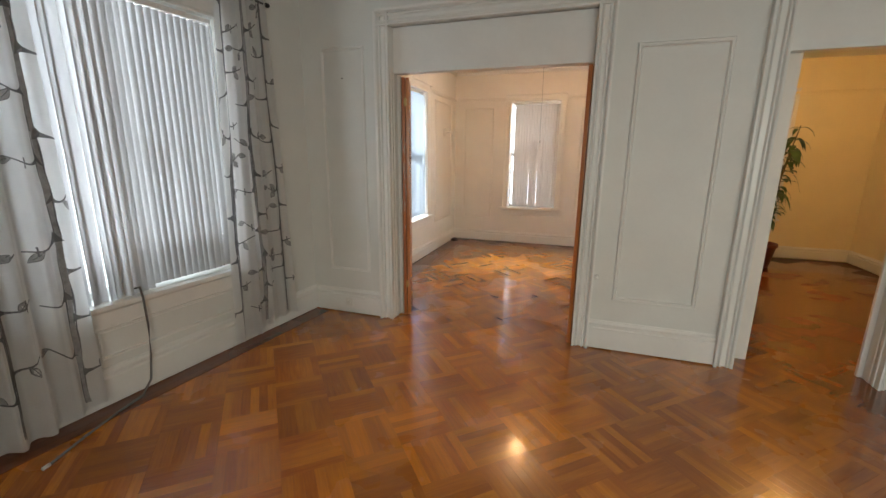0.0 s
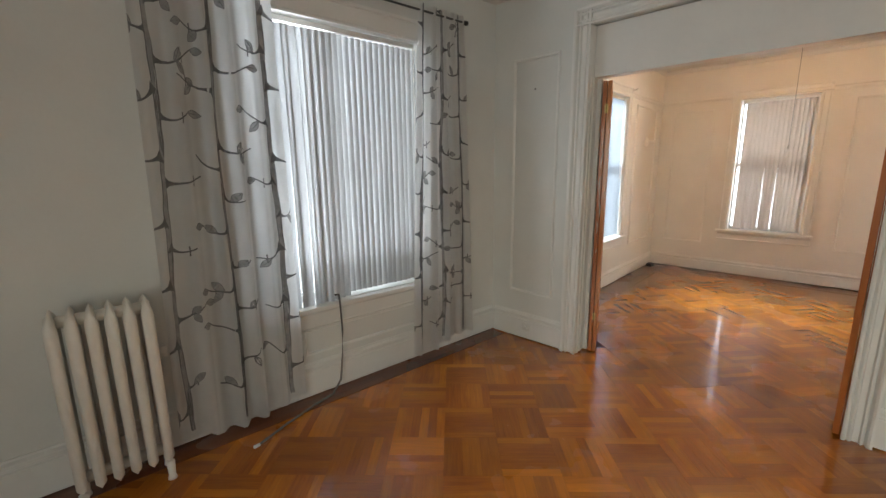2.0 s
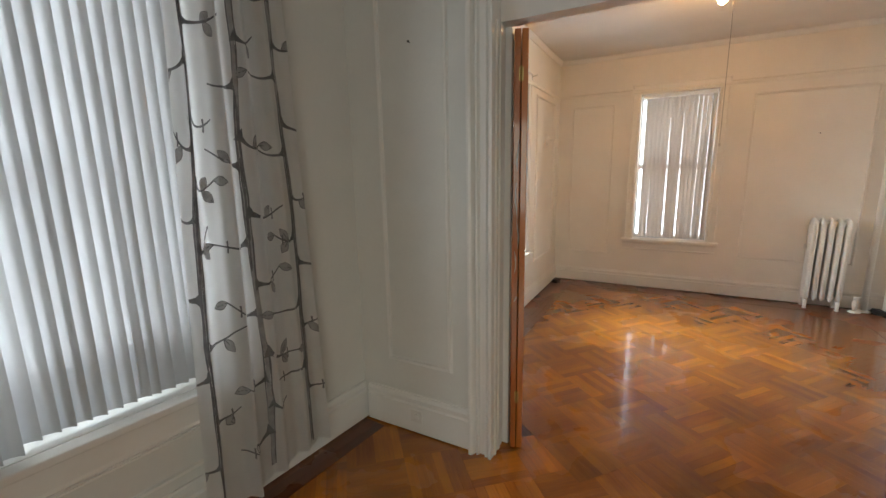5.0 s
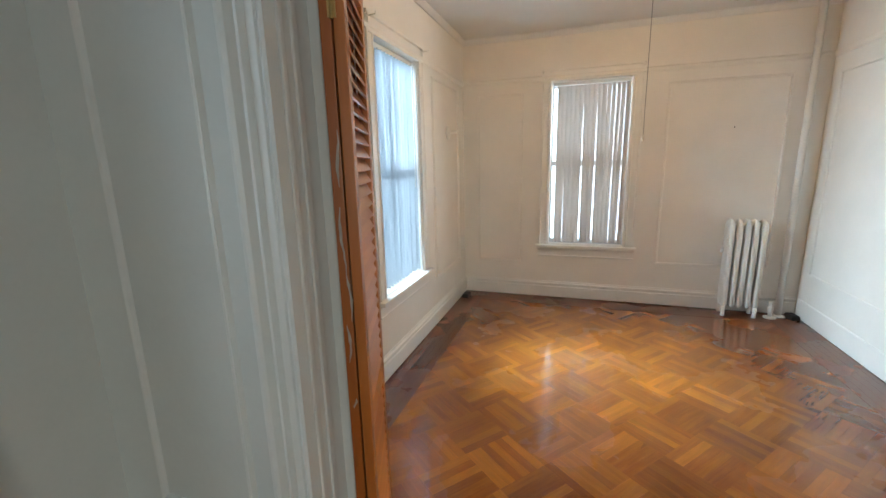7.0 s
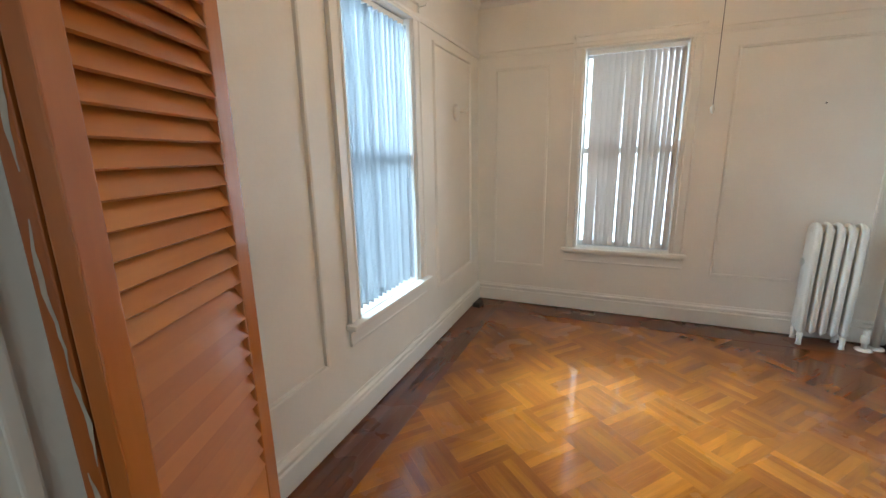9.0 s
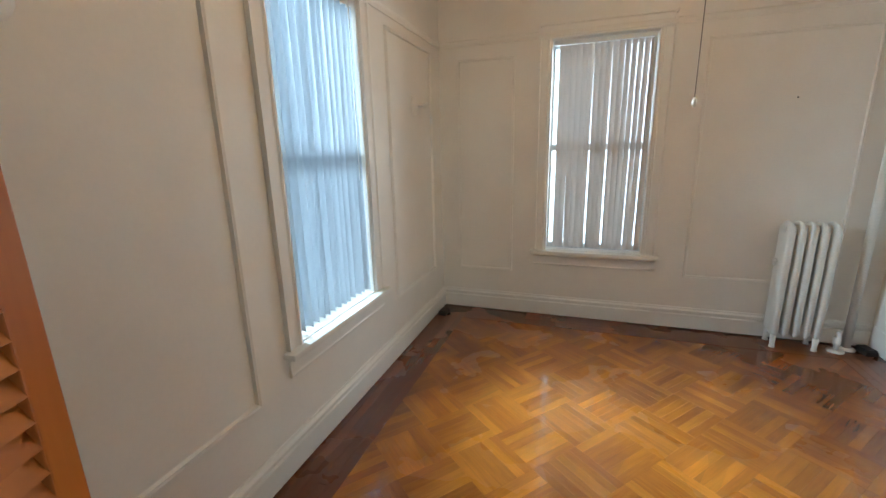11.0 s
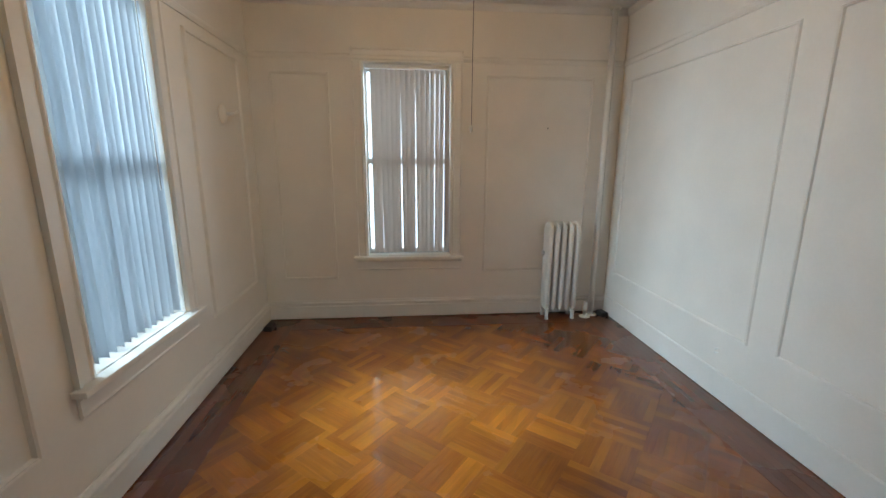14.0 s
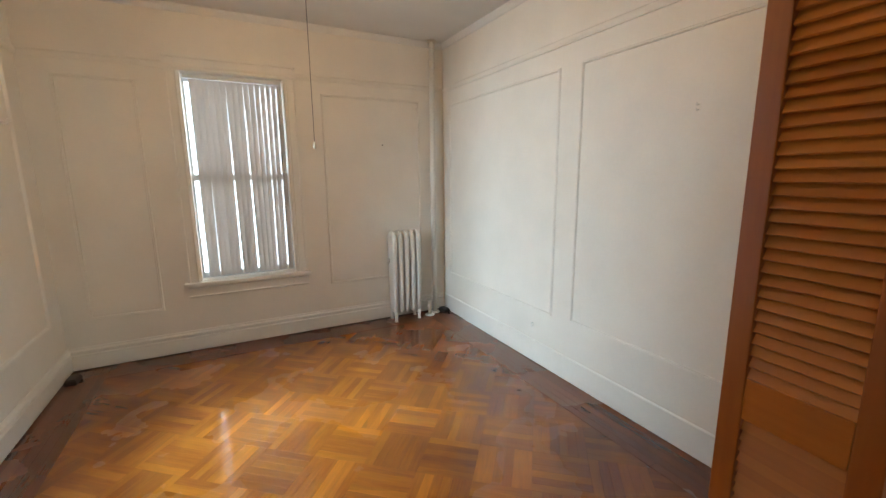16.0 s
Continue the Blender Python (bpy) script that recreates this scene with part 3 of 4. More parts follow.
# ==== louvred bifold doors ====
def louvre_leaf(parent, width, height, step, mid, flip=1):
    """One leaf in the plane x (width) by z, thickness along y."""
    st, t = 0.045, 0.028
    for x0 in (0, width - st):
        bm = bmesh.new()
        box(bm, x0, 0, 0.012, x0 + st, t, height, 0.003)
        part("stile", bm, LOUVRE_V, parent)
    bm = bmesh.new()
    box(bm, st - 0.004, -step * 0.62, -0.003, width - st + 0.004, step * 0.62, 0.003)
    me = mesh_of("louvre", bm, LOUVRE)
    for a, b in ((0.16, mid - 0.045), (mid + 0.045, height - 0.085)):
        n = round((b - a) / step)
        for i in range(n):
            s = new("louvre", me)
            s.parent = parent
            s.matrix_basis = pose(0, t / 2, a + (b - a) * (i + 0.5) / n, flip * 60, 0, 0)


def bifold(place, turn, width, step, mid, side):
    """Two leaves hinged together and folded beside the jamb; side: which way the second lies."""
    door = thing("bifold_door", "varnished wooden louvred bifold door folded open", "louvred door", pose(place[0], place[1], 0, 0, 0, turn))
    for i in range(2):
        bm = bmesh.new()
        for a, b in ((0.012, 0.16), (mid - 0.045, mid + 0.045), (1.94, 2.025)):
            box(bm, 0.0455, 0.001, a, width - 0.0455, 0.027, b, 0.002)
        leaf = part("leaf", bm, LOUVRE, door)
        leaf.matrix_basis = pose(0, (0.032 * i) if side > 0 else -0.032 * i, 0)
        louvre_leaf(leaf, width, 2.025, step, mid, side if i == 0 else -side)
    chips = random.Random(6)
    for z0, z1, y in ((1.42, 1.56, 0.040), (1.20, 1.37, 0.044), (1.06, 1.21, 0.036), (0.94, 1.05, 0.046), (0.80, 0.83, 0.042)) if side > 0 else ():
        bm = bmesh.new()
        rows = []
        for k in range(11):
            f = k / 10
            mid_y = y + 0.004 * math.sin(f * 5 + z0 * 9) + chips.uniform(-0.0012, 0.0012)
            half = 0.0035 * math.sin(math.pi * (0.06 + 0.88 * f)) * chips.uniform(0.6, 1.3)
            rows.append((bm.verts.new((-0.0006, mid_y - half, z0 + (z1 - z0) * f)), bm.verts.new((-0.0006, mid_y + half, z0 + (z1 - z0) * f))))
        for (a, b), (c, d) in zip(rows, rows[1:]):
            bm.faces.new((a, b, d, c))
        part("scraped_patch", bm, FILLER, door, "pale scraped patch on the edge")
    for z in (0.3, 1.84) if side > 0 else ():
        bm = bmesh.new()
        y = 0.030 * (1 if side > 0 else -0.07)
        tube(bm, [(-0.004, y, z - 0.032), (-0.004, y, z + 0.032)], 0.005, 8)
        box(bm, -0.0015, y - 0.010, z - 0.028, 0.0, y + 0.010, z + 0.028)
        part("hinge", bm, BRASS, door, "small brass hinge")
    return door


bifold((-1.463, 3.55), 110.9, 0.362, 0.037, 0.745, 1)
bifold((-0.073, 3.426), 86, 0.262, 0.0245, 0.985, -1)


# ==== radiators ====
def radiator(m, sections, pitch, height, depth, label, valve_side=-1, point=0.55):
    """Cast-iron column radiator; sections stand in a row along x, y is its depth."""
    rad = thing("radiator", label, "radiator", m)
    for i in range(sections):
        x = (i + 0.5) * pitch
        end = i in (0, sections - 1)
        bm = bmesh.new()
        r = pitch * 0.37
        out, h0, h1, c = [], 0.085, height, 0.075
        for k in range(7):
            a = math.pi / 2 * k / 6
            out.append((depth / 2 - c + c * math.cos(a), h1 - c + c * math.sin(a)))
        out += [(-p, q) for p, q in out[::-1]]
        low = [(-depth / 2, h0 + 0.03), (-depth / 2 + 0.03, h0), (depth / 2 - 0.03, h0), (depth / 2, h0 + 0.03)]
        prism(bm, out + low, lambda p, q, s: Vector((s, p, q)), x - r, x + r)
        rim = [e for e in bm.edges if len(e.link_faces) == 2 and any(len(f.verts) > 4 for f in e.link_faces)]
        bmesh.ops.bevel(bm, geom=rim, offset=r * 0.8, segments=3, affect="EDGES", profile=0.5)
        for v in bm.verts:
            k = min(max((v.co.z - (h1 - 0.075)) / 0.075, 0.0), 1.0) + min(max((h0 + 0.05 - v.co.z) / 0.05, 0.0), 1.0)
            v.co.x = x + (v.co.x - x) * (1 - point * k ** 1.4)
        part("section", bm, IRON, rad, "", True)
        if end:
            for y in (-depth / 2 + 0.025, depth / 2 - 0.025):
                bm = bmesh.new()
                tube(bm, [(x, y, 0.0), (x, y, 0.02), (x, y, 0.09)], [0.020, 0.015, 0.019], 10)
                part("foot", bm, IRON, rad, "", True)
    for z in (0.13, height - 0.055):
        bm = bmesh.new()
        tube(bm, [(pitch * 0.2, 0, z), (pitch * (sections - 0.2), 0, z)], 0.026, 12)
        part("hub", bm, IRON, rad, "", True)
    side = 0.0 if valve_side < 0 else sections * pitch
    bm = bmesh.new()
    tube(bm, [(side, 0, height * 0.68), (side + valve_side * 0.012, 0, height * 0.68)], 0.010, 10)
    tube(bm, [(side + valve_side * 0.014, 0, height * 0.68 - 0.022), (side + valve_side * 0.014, 0, height * 0.68 + 0.022)], 0.012, 10)
    part("air_valve", bm, PLASTIC, rad, "white air vent valve", True)
    return rad


radiator(pose(0.36, 6.985, 0), 5, 0.062, 0.91, 0.17, "cream painted cast-iron column radiator beside a riser pipe", -1)
radiator(M_LEFT_A @ pose(A_LEN - 2.874, -0.20, 0), 6, 0.0628, 0.90, 0.18, "cream painted cast-iron column radiator beside the curtain", 1, 0.9)


def riser():
    pipe = thing("heating_pipe", "cream painted vertical heating riser pipe", "pipe", pose(0.86, 7.02, 0))
    bm = bmesh.new()
    tube(bm, [(0, 0, 0), (0, 0, H)], 0.026, 16)
    part("riser", bm, TRIM_B, pipe, "", True)
    for z, r in ((0.0, 0.055), (H - 0.02, 0.05)):
        bm = bmesh.new()
        lathe(bm, [(r, z), (r, z + 0.008), (0.034, z + 0.018)])
        part("collar", bm, TRIM_B, pipe, "", True)
    bm = bmesh.new()
    tube(bm, [(-0.105, -0.065, 0.10), (-0.085, -0.06, 0.10), (-0.085, -0.06, 0.0)], 0.016, 10)
    part("branch_pipe", bm, TRIM_B, pipe, "", True)
    bm = bmesh.new()
    lathe(bm, [(0.018, 0.05), (0.023, 0.065), (0.023, 0.10), (0.014, 0.12), (0.018, 0.13), (0.018, 0.15), (0.010, 0.155)], (-0.085, -0.06, 0))
    part("valve", bm, TRIM_B, pipe, "", True)
    bm = bmesh.new()
    lathe(bm, [(0.05, 0.0), (0.05, 0.008), (0.02, 0.016)], (-0.085, -0.06, 0))
    part("collar", bm, TRIM_B, pipe, "", True)


riser()


# ==== curtains ====
def curtain(m, u_top, u_bot, z_top, z_bot, folds, seed, depth=0.045, out=0.105):
    """A gathered panel; u_top and u_bot are (left, right) at the rod and at the hem."""
    rng = random.Random(seed)
    ph = [rng.uniform(0, math.tau) for _ in range(6)]

    def at(s, t, lift=0.0):
        """s across, t down from the rod, 0 to 1."""
        a = u_top[0] + (u_top[1] - u_top[0]) * s
        b = u_bot[0] + (u_bot[1] - u_bot[0]) * s
        e = t ** 0.8
        w = s + 0.035 * math.sin(5 * s + ph[0]) + 0.012 * math.sin(3 * t + ph[1])
        amp = depth * (0.45 + 0.55 * e) * (0.75 + 0.25 * math.sin(7 * s + ph[2]))
        y = amp * math.sin(math.tau * folds * w + 0.4 * math.sin(2.2 * t + ph[3])) + 0.3 * amp * math.sin(math.tau * folds * 2.1 * w + ph[4])
        u = a + (b - a) * e + 0.35 * amp * math.cos(math.tau * folds * w)
        z = z_top + (z_bot - z_top) * t + (0.03 * math.sin(5 * s + ph[5]) if t > 0.98 else 0)
        return Vector((u, -out - y - lift, z))

    cur = thing("curtain", "white cotton curtain printed with grey branches and leaves", "curtain", m, group="curtains at the window")
    bm = bmesh.new()
    nu, nz = folds * 20, 48
    grid = [[bm.verts.new(at(i / nu, j / nz)) for j in range(nz + 1)] for i in range(nu + 1)]
    for i in range(nu):
        for j in range(nz):
            bm.faces.new((grid[i][j], grid[i + 1][j], grid[i + 1][j + 1], grid[i][j + 1]))
    part("panel", bm, CLOTH, cur, "", True)

    def ribbon(bm, pts, widths, aspect):
        """A printed stroke on the cloth through (s, t) points."""
        left, right = [], []
        for k, (s, t) in enumerate(pts):
            s0, t0 = pts[max(k - 1, 0)]
            s1, t1 = pts[min(k + 1, len(pts) - 1)]
            ds, dt = (s1 - s0) * aspect, t1 - t0
            n = math.hypot(ds, dt) or 1.0
            ps, pt = -dt / n * widths[k] / aspect, ds / n * widths[k]
            left.append(bm.verts.new(at(min(max(s + ps, 0), 1), min(max(t + pt, 0), 0.995), 0.003)))
            right.append(bm.verts.new(at(min(max(s - ps, 0), 1), min(max(t - pt, 0), 0.995), 0.003)))
        for k in range(len(pts) - 1):
            bm.faces.new((left[k], left[k + 1], right[k + 1], right[k]))

    width = abs(u_bot[1] - u_bot[0]) * 1.35
    height = z_top - z_bot
    aspect = width / height
    count = max(2, round(width / 0.27))
    for b in range(count):
        bm, lv = bmesh.new(), bmesh.new()
        trunk, t, s = [], -0.02, 0.10 + 0.82 * b / (count - 1) + rng.uniform(-0.02, 0.02)
        while t < 1.0:
            trunk.append((s, min(max(t, 0.0), 0.985)))
            t += 0.025
            s += rng.uniform(-0.005, 0.005) + 0.004 * math.sin(t * 9 + b * 2)
        ribbon(lv, [(p, q) for p, q in trunk], [0.0050 + 0.0012 * math.sin(k * 0.9 + b) for k in range(len(trunk))], aspect)
        for strand in range(5):
            wob = [(p + (0.006 * (strand - 2) + 0.004 * math.sin(k * 0.5 + strand * 2.1 + b)) / width, q) for k, (p, q) in enumerate(trunk)]
            ribbon(bm, wob, [0.0006 + 0.0014 * abs(math.sin(k * 0.8 + b + strand * 1.7)) for k in range(len(wob))], aspect)
        side, t = 1, 0.02 + rng.uniform(0, 0.05)
        while t < 0.95:
            k = min(int((t + 0.02) / 0.025), len(trunk) - 1)
            s1, t1 = trunk[k]
            side = -side
            reach = rng.uniform(0.09, 0.24) / width
            rise = rng.uniform(-0.035, 0.02)
            bow = rng.uniform(0.004, 0.016)
            along = lambda f: (s1 + side * reach * f, t1 + rise * f + bow * math.sin(f * 3.1))
            fs = [q / 8 for q in range(9)]
            ribbon(bm, [along(f) for f in fs], [0.0140, 0.0050, 0.0028, 0.0021, 0.0018, 0.0016, 0.0014, 0.0013, 0.0012], aspect)
            sa, ta = along(0.72)
            if rng.random() < 0.6:
                ribbon(bm, [(sa, ta - 0.010), (sa + 0.002 / width, ta), (sa, ta + 0.010)], [0.0016, 0.0012, 0.0016], aspect)
            for f, turn in ((0.5, -1), (0.55, 1), (1.0, 0.15)):
                if rng.random() < 0.5:
                    sa, ta = along(f)
                    ang = math.atan2(turn * rng.uniform(0.5, 1.2), side * 0.7)
                    ln = rng.uniform(0.030, 0.050)
                    pts = [(sa + math.cos(ang) * ln * q / aspect * 0.7, ta + math.sin(ang) * ln * q * 0.7) for q in (0, 0.2, 0.4, 0.6, 0.8, 1)]
                    fat = (0.0006, 0.0044, 0.0072, 0.0070, 0.0042, 0.0003)
                    ribbon(lv, pts, fat, aspect)
                    for edge in (-1, 0, 1):
                        rim = [(p - edge * math.sin(ang) * w / aspect, q + edge * math.cos(ang) * w) for (p, q), w in zip(pts, fat)]
                        ribbon(bm, rim, [0.0009, 0.0008, 0.0008, 0.0008, 0.0007, 0.0005], aspect)
            t += rng.uniform(0.045, 0.08)
        part("branch_print", bm, PRINT, cur, "dark grey printed branch")
        tagged(part("leaf_print", lv, PRINT_LIGHT, cur, "pale grey printed leaves and bark"), kind="stuff")
    return cur


def rod():
    r = thing("curtain_rod", "thin dark metal curtain rod on wall brackets", "curtain rod", M_LEFT_A)
    bm = bmesh.new()
    tube(bm, [(A_LEN - 2.48, -0.105, 2.46), (A_LEN - 0.44, -0.105, 2.46)], 0.007, 10)
    part("rod", bm, STEEL, r, "", True)
    for u in (A_LEN - 2.49, A_LEN - 0.43):
        bm = bmesh.new()
        lathe(bm, [(0.012, -0.016), (0.016, -0.008), (0.016, 0.008), (0.012, 0.016)], sides=14, m=pose(u, -0.105, 2.46, 0, 90, 0))
        part("finial", bm, BLACK, r, "", True)
    for u in (A_LEN - 2.46, A_LEN - 0.46):
        bm = bmesh.new()
        tube(bm, [(u, 0.0, 2.45), (u, -0.105, 2.452)], 0.006, 8)
        part("bracket", bm, STEEL, r)


rod()
curtain(M_LEFT_A, (A_LEN - 0.86, A_LEN - 0.47), (A_LEN - 0.97, A_LEN - 0.38), 2.50, 0.09, 4, 11, 0.034)
curtain(M_LEFT_A, (A_LEN - 2.42, A_LEN - 1.82), (A_LEN - 2.47, A_LEN - 1.80), 2.50, 0.06, 5, 12, 0.036)


# ==== ceiling bulbs, chain, wall fittings ====
def bulb(place, chain=True):
    x, y, z = place
    lamp = thing("ceiling_light", "bare warm bulb in a porcelain ceiling holder", "ceiling light", pose(x, y, 0))
    bm = bmesh.new()
    lathe(bm, [(0.06, H), (0.06, H - 0.02), (0.035, H - 0.04), (0.024, H - 0.065)])
    part("lampholder", bm, BULB_BASE, lamp, "", True)
    bm = bmesh.new()
    lathe(bm, [(0.013, H - 0.065), (0.018, H - 0.09), (0.031, H - 0.135), (0.031, H - 0.155), (0.024, H - 0.175), (0.008, H - 0.187)])
    b = part("bulb", bm, BULB, lamp, "glowing warm bulb", True)
    b.visible_shadow = False
    if chain:
        bm = bmesh.new()
        tube(bm, [(0.03, 0, H - 0.05), (0.058, 0, H - 0.07), (0.065, 0, H - 0.3), (0.065, 0, 1.60)], 0.0015, 6)
        part("pull_chain", bm, STEEL, lamp, "thin pull chain")
        bm = bmesh.new()
        lathe(bm, [(0.003, 1.600), (0.007, 1.592), (0.008, 1.583), (0.006, 1.572), (0.002, 1.567)], (0.065, 0, 0), 12)
        part("pull_bead", bm, CRYSTAL, lamp, "clear bead at the chain's end", True)
    return lamp


bulb((-0.66, 5.33, 0))
bulb((2.3, 5.2, 0), False)


def wall_fitting(u, z):
    s = thing("wall_hook", "white painted round wall plate with short arm", "wall fitting", M_LEFT_B @ pose(u, 0, z))
    bm = bmesh.new()
    lathe(bm, [(0.062, 0.0), (0.062, 0.010), (0.04, 0.026), (0.016, 0.036)], sides=20, m=pose(0, 0, 0, 90, 0, 0))
    part("plate", bm, TRIM_B, s, "", True)
    bm = bmesh.new()
    tube(bm, [(0, -0.02, 0), (0.0, -0.09, 0.004), (0.0, -0.11, 0.02)], [0.012, 0.009, 0.011], 10)
    part("arm", bm, TRIM_B, s, "", True)


wall_fitting(2.92, 1.75)
wall_fitting(0.58, 1.79)


def rod_bracket(m, u, z):
    b = thing("curtain_bracket", "small painted curtain rod bracket on the casing", "bracket", m @ pose(u, 0, z), group="curtain brackets")
    bm = bmesh.new()
    box(bm, -0.010, -0.032, -0.03, 0.010, -0.024, 0.03, 0.002)
    part("plate", bm, TRIM_B, b)
    bm = bmesh.new()
    tube(bm, [(0, -0.03, 0.005), (0, -0.075, 0.008), (0, -0.08, 0.025)], 0.005, 8)
    part("arm", bm, TRIM_B, b, "", True)


for _u in (0.835, 1.75):
    rod_bracket(M_FAR, _u, 2.31)
for _u in (1.36, 2.24):
    rod_bracket(M_LEFT_B, _u, 2.31)


def corner_box(x, y, turn):
    b = thing("bait_box", "small black plastic box in the floor corner", "box", pose(x, y, 0, 0, 0, turn))
    bm = bmesh.new()
    box(bm, -0.055, -0.035, 0.0, 0.055, 0.035, 0.035, 0.006)
    part("body", bm, BLACK, b)
    bm = bmesh.new()
    box(bm, -0.05, -0.03, 0.035, 0.05, 0.03, 0.044, 0.003)
    part("lid", bm, BLACK, b)


corner_box(-2.085, 6.87, 85)
corner_box(0.955, 6.98, 100)


def outlet(m, u, z, proud=0.024):
    o = thing("wall_outlet", "white plastic wall socket plate on the baseboard", "outlet", m @ pose(u, -proud, z))
    bm = bmesh.new()
    box(bm, -0.036, -0.006, -0.036, 0.036, 0.0, 0.036, 0.003)
    part("plate", bm, PLASTIC, o)
    bm = bmesh.new()
    lathe(bm, [(0.018, 0.0), (0.018, 0.012), (0.014, 0.015)], sides=16, m=pose(0, -0.006, 0, 90, 0, 0))
    part("socket", bm, PLASTIC, o, "", True)


outlet(M_PART, 0.885, 0.11)


def wall_nail(m, u, z, size=0.006):
    n = thing("wall_nail", "small dark metal nail stuck in the wall", "nail", m @ pose(u, 0, z), group="nails in the walls")
    bm = bmesh.new()
    tube(bm, [(0, 0.004, 0), (0, -0.014, 0.003)], 0.0018, 6)
    part("shank", bm, STEEL, n)
    bm = bmesh.new()
    lathe(bm, [(size, 0.0), (size, 0.002), (size * 0.6, 0.003)], sides=10, m=pose(0, -0.013, 0.003, 90, 0, 0))
    part("head", bm, STEEL, n)


wall_nail(M_PART, 0.90, 2.02)
wall_nail(M_FAR, 2.52, 1.72)


def cup_hook(m, u, z):
    h = thing("wall_hook", "small white plastic double hook on the wall", "hook", m @ pose(u, 0, z))
    bm = bmesh.new()
    box(bm, -0.010, -0.003, -0.020, 0.010, 0.0, 0.020, 0.001)
    part("plate", bm, PAINT_B, h)
    for dz in (-0.013, 0.012):
        bm = bmesh.new()
        tube(bm, [(0, -0.003, dz), (0, -0.018, dz - 0.004), (0, -0.022, dz + 0.006)], 0.0035, 8)
        part("hook", bm, PLASTIC, h, "", True)


cup_hook(M_RIGHT_B, 2.62, 1.745)
cup_hook(M_RIGHT_B, 1.49, 0.30)


def door_holder():
    d = thing("door_bumper", "white painted round knob on the casing edge", "knob", M_PART @ pose(2.953, -0.012, 0.56))
    bm = bmesh.new()
    lathe(bm, [(0.014, 0.0), (0.014, 0.012), (0.02, 0.022), (0.02, 0.032), (0.012, 0.038)], sides=16, m=pose(0, 0, 0, 0, 90, 0))
    part("knob", bm, TRIM, d, "", True)


door_holder()


def cable():
    c = thing("cable", "grey cable hanging from the sill onto the floor", "cable", M_LEFT_A)
    bm = bmesh.new()
    u = A_LEN - 1.52
    pts = [(u, -0.01, 0.64), (u + 0.005, -0.05, 0.652), (u, -0.075, 0.60), (u + 0.005, -0.075, 0.42), (u - 0.005, -0.07, 0.22), (u - 0.03, -0.08, 0.08), (u - 0.10, -0.10, 0.012), (u - 0.25, -0.14, 0.008), (u - 0.45, -0.22, 0.008), (u - 0.62, -0.30, 0.008)]
    tube(bm, pts, 0.0065, 8)
    part("sheath", bm, CORD, c, "", True)
    bm = bmesh.new()
    tube(bm, [pts[-1], (pts[-1][0] - 0.03, pts[-1][1] - 0.01, 0.009)], 0.009, 8)
    part("connector", bm, PLASTIC, c, "", True)


cable()


# ==== potted plant in the far room ====
def plant(x, y):
    rng = random.Random(5)
    p = thing("potted_plant", "tall leafy green houseplant in a red-brown pot", "plant", pose(x, y, 0))
    bm = bmesh.new()
    lathe(bm, [(0.13, 0.0), (0.145, 0.02), (0.19, 0.27), (0.205, 0.28), (0.205, 0.32), (0.185, 0.32), (0.178, 0.27)], sides=24)
    part("pot", bm, TERRACOTTA, p, "", True)
    bm = bmesh.new()
    lathe(bm, [(0.17, 0.262), (0.172, 0.268), (0.05, 0.275)])
    part("soil", bm, SOIL, p)
    leaves = bmesh.new()
    for k in range(5):
        bm = bmesh.new()
        a = k * 1.3
        hgt = rng.uniform(1.5, 2.0)
        pts = [(0.05 * math.cos(a) + 0.16 * math.cos(a) * f * f, 0.05 * math.sin(a) + 0.16 * math.sin(a) * f * f, 0.25 + (hgt - 0.25) * f) for f in (0, 0.25, 0.5, 0.75, 1)]
        tube(bm, pts, [0.014, 0.012, 0.010, 0.008, 0.005], 7)
        part("stem", bm, STEM, p, "", True)
        for i in range(42):
            f = rng.uniform(0.3, 1.0)
            base = Vector((0.05 * math.cos(a) + 0.16 * math.cos(a) * f * f, 0.05 * math.sin(a) + 0.16 * math.sin(a) * f * f, 0.25 + (hgt - 0.25) * f))
            ang, droop, ln, wd = rng.uniform(0, math.tau), rng.uniform(0.2, 1.3), rng.uniform(0.14, 0.26), rng.uniform(0.026, 0.048)
            d = Vector((math.cos(ang), math.sin(ang), 0))
            sd = Vector((-d.y, d.x, 0))
            prev = None
            for q in range(6):
                w = q / 5
                c = base + d * ln * w * (1 - 0.25 * w) + Vector((0, 0, 0.25 * ln * w - droop * ln * w * w))
                hw = wd * math.sin(math.pi * min(0.08 + w * 0.92, 0.995))
                row = (leaves.verts.new(c - sd * hw + Vector((0, 0, 0.006))), leaves.verts.new(c), leaves.verts.new(c + sd * hw + Vector((0, 0, 0.006))))
                if prev:
                    leaves.faces.new((prev[0], row[0], row[1], prev[1]))
                    leaves.faces.new((prev[1], row[1], row[2], prev[2]))
                prev = row
    part("foliage", leaves, LEAF, p, "", True)


plant(2.20, 6.75)


# ==== parquet ====
STRIPS = 6


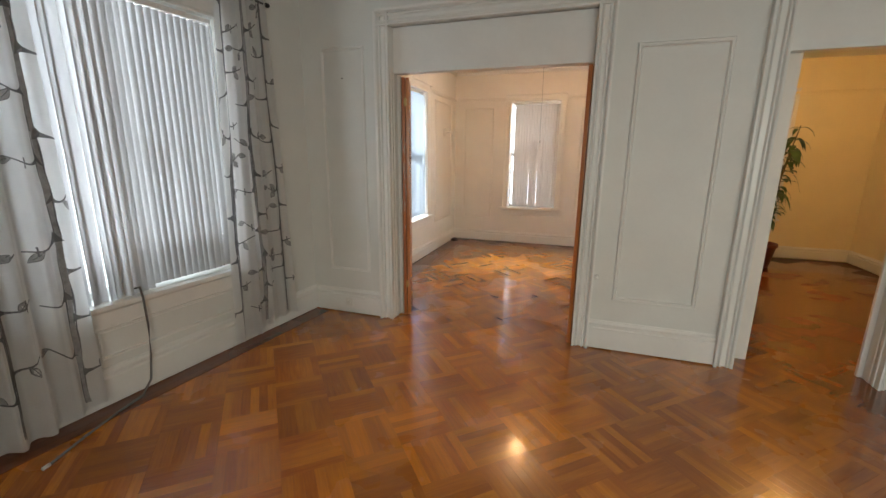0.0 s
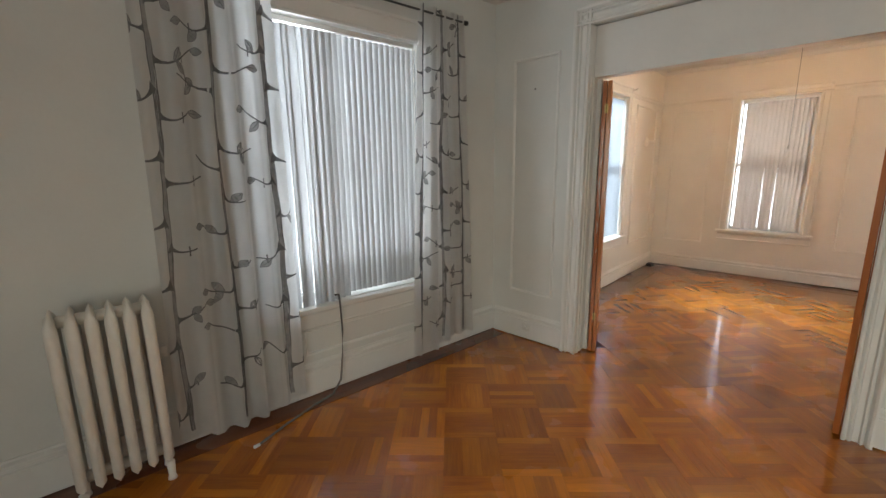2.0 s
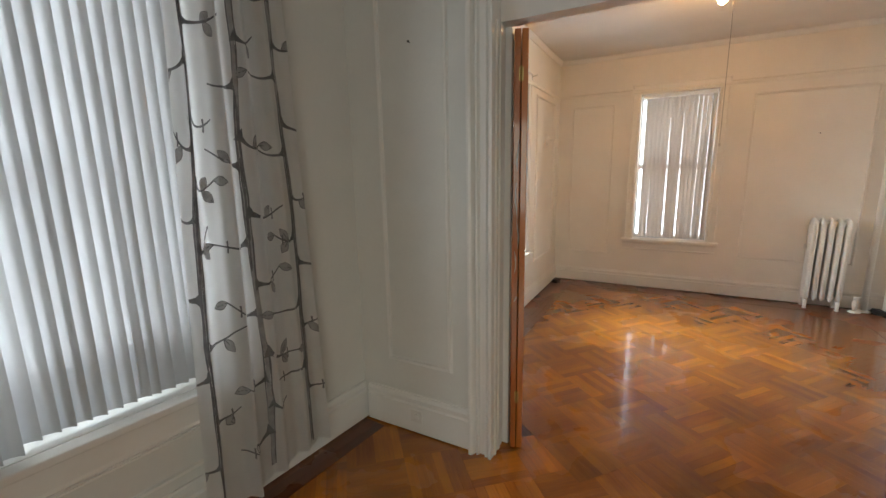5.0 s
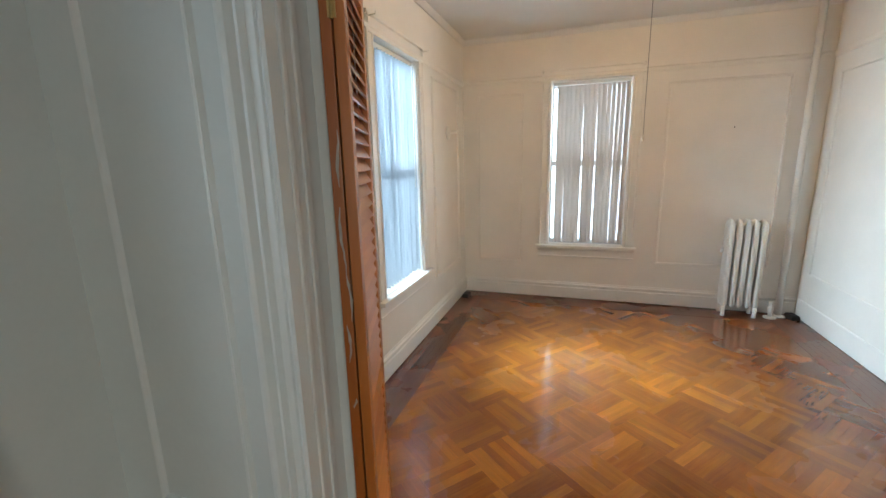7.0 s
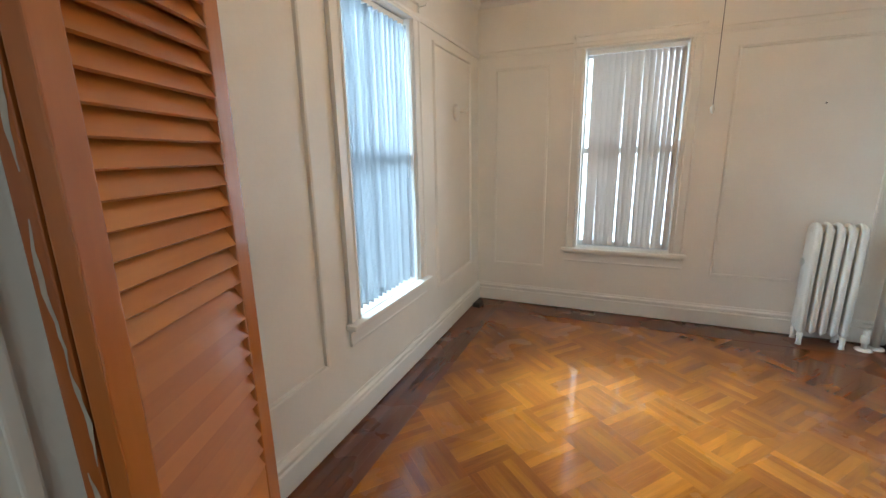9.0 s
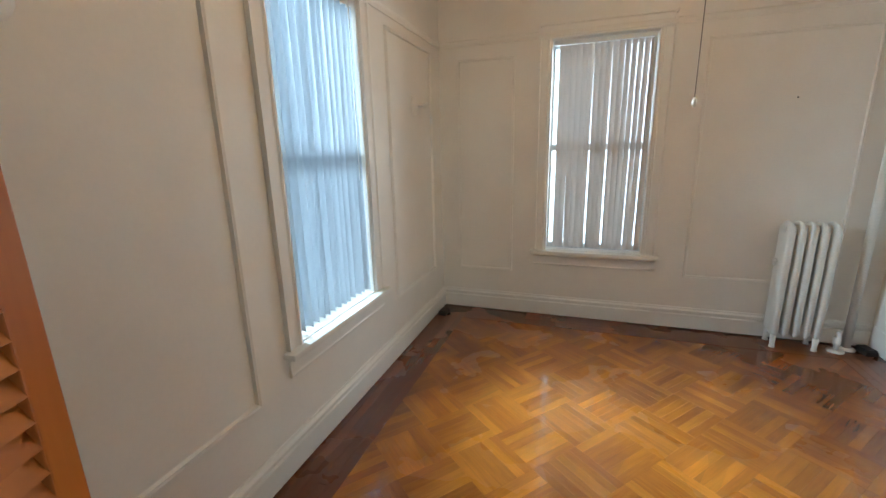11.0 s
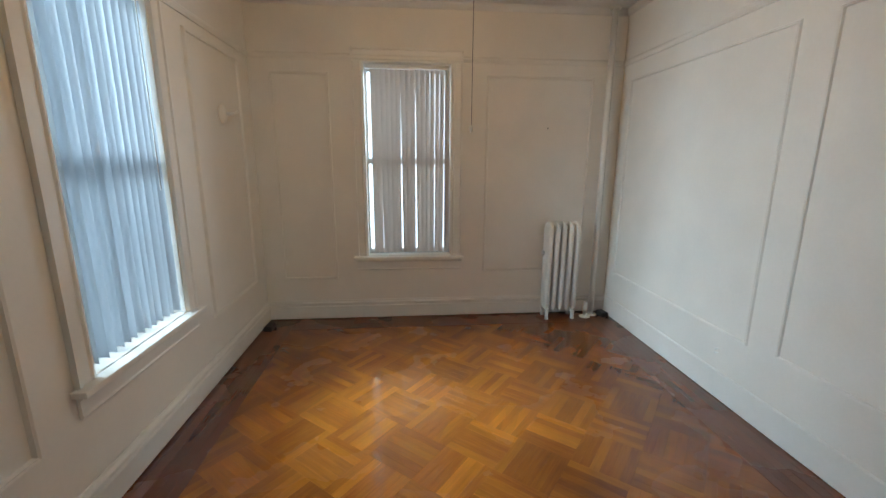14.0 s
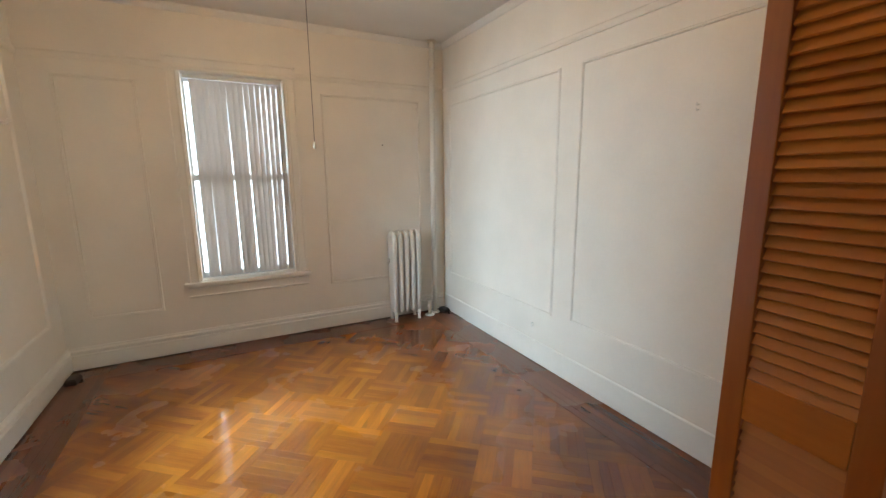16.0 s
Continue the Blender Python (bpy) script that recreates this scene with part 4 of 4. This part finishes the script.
def strip_mesh(name, mat, w, l):
    bm = bmesh.new()
    g, h = 0.0001, 0.0003
    a = [(-l / 2 + g, -w / 2 + g), (l / 2 - g, -w / 2 + g), (l / 2 - g, w / 2 - g), (-l / 2 + g, w / 2 - g)]
    top = [bm.verts.new((x * (1 - h / abs(x)), y * (1 - h / abs(y)), 0.0)) for x, y in a]
    mid = [bm.verts.new((x, y, -0.0004)) for x, y in a]
    low = [bm.verts.new((x, y, -0.006)) for x, y in a]
    bm.faces.new(top)
    for r0, r1 in ((mid, top), (low, mid)):
        for k in range(4):
            bm.faces.new((r0[k], r0[(k + 1) % 4], r1[(k + 1) % 4], r1[k]))
    me = mesh_of(name, bm, mat)
    grain = me.attributes.new("grain", "FLOAT_VECTOR", "POINT")
    for k, v in enumerate(me.vertices):
        grain.data[k].vector = v.co
    return me


def inside(x, y, part_b):
    """Whether the weave of that end covers the point."""
    if part_b:
        return WALL_B_LEFT + 0.05 < x < WALL_B_RIGHT - 0.10 and 3.62 < y < WALL_B_FAR - 0.05
    if -2.36 - 0.108 * (3.42 - y) - 0.08 < x < 3.6 and -1.3 < y < 3.75:
        return True
    return 1.2 < x < 3.4 and 3.5 < y < 7.2


def parquet():
    near, rest = [], []
    rng = random.Random(9)
    meshes = {}
    for part_b, ((ox, oy), turn, cell, _, _) in ((1, WEAVE_B), (0, WEAVE_A)):
        w = cell / STRIPS
        one = meshes[part_b] = strip_mesh("parquet_strip", PARQUET_PIECE, w, cell)
        R = pose(0, 0, 0, 0, 0, turn)
        for i in range(-30, 31):
            for j in range(-30, 31):
                c = Vector((ox, oy, 0)) + R @ Vector(((i + 0.5) * cell, (j - 0.5) * cell, 0))
                if not inside(c.x, c.y, part_b):
                    continue
                for k in range(STRIPS):
                    o = (k - (STRIPS - 1) / 2) * w
                    m = Matrix.Translation(c) @ R @ (pose(o, 0, 0, 0, 0, 90) if (i + j) % 2 else pose(0, o, 0))
                    lift = 0.0 if part_b else -0.0012
                    m = m @ pose(0, 0, lift + rng.uniform(-0.0001, 0.0), rng.uniform(-0.06, 0.06), rng.uniform(-0.015, 0.015), 0)
                    (near if part_b and -1.75 < c.x < 0.3 and 4.9 < c.y < 6.3 else rest).append((m, part_b))
    near.sort(key=lambda q: q[0].translation.y)
    for m, b in near[:300]:
        s = new("parquet_strip", meshes[b])
        s.parent = floor
        s.matrix_basis = m
    for which, mat in ((1, PARQUET_B), (0, PARQUET_A)):
        vs, fs, local = [], [], []
        strip = meshes[which]
        for m, pb in rest + near[300:]:
            if pb == which:
                b = len(vs)
                vs += [tuple(m @ q.co) for q in strip.vertices]
                local += [tuple(q.co) for q in strip.vertices]
                fs += [[b + q for q in p.vertices] for p in strip.polygons]
        me = bpy.data.meshes.new("parquet_field")
        me.from_pydata(vs, [], fs)
        grain = me.attributes.new("grain", "FLOAT_VECTOR", "POINT")
        grain.data.foreach_set("vector", np.array(local, dtype=np.float32).ravel())
        me.materials.append(mat)
        f = new("parquet_field", me)
        f.parent = floor
        tagged(f, "varnished oak parquet strips in basket weave", kind="stuff")


def borders():
    """Straight boards round the edge of the parquet fields."""
    rng = random.Random(4)

    def board(m, x0, y0, x1, y1):
        bm = bmesh.new()
        box(bm, -(x1 - x0) / 2 + 0.0006, -(y1 - y0) / 2 + 0.0006, -0.010, (x1 - x0) / 2 - 0.0006, (y1 - y0) / 2 - 0.0006, 0.0016)
        o = part("border_board", bm, BORDER, floor)
        o.matrix_basis = m @ pose((x0 + x1) / 2, (y0 + y1) / 2, 0)

    # each run: a frame whose y follows the wall and whose x goes into the room, its length, boards, width
    runs = ((pose(WALL_B_LEFT, 3.60, 0), 3.50, 5, 0.052), (pose(WALL_B_RIGHT, WALL_B_FAR, 0, 0, 0, 180), 3.50, 5, 0.052),
            (pose(WALL_B_LEFT + 0.262, WALL_B_FAR, 0, 0, 0, -90), 2.654, 5, 0.052))
    for m, length, count, wide in runs:
        for k in range(count):
            y = rng.uniform(-0.6, 0)
            while y < length:
                e = min(y + rng.uniform(0.8, 1.5), length)
                board(m, k * wide, max(y, 0.0), (k + 1) * wide, e)
                y = e
    m = M_LEFT_A @ pose(0, 0, 0, 0, 0, -90)
    for k in range(3):
        y = rng.uniform(-0.6, 0)
        while y < A_LEN - 0.03:
            e = min(y + rng.uniform(0.8, 1.5), A_LEN - 0.03)
            board(m, k * 0.055, max(y, 0.0), (k + 1) * 0.055, e)
            y = e


parquet()
borders()
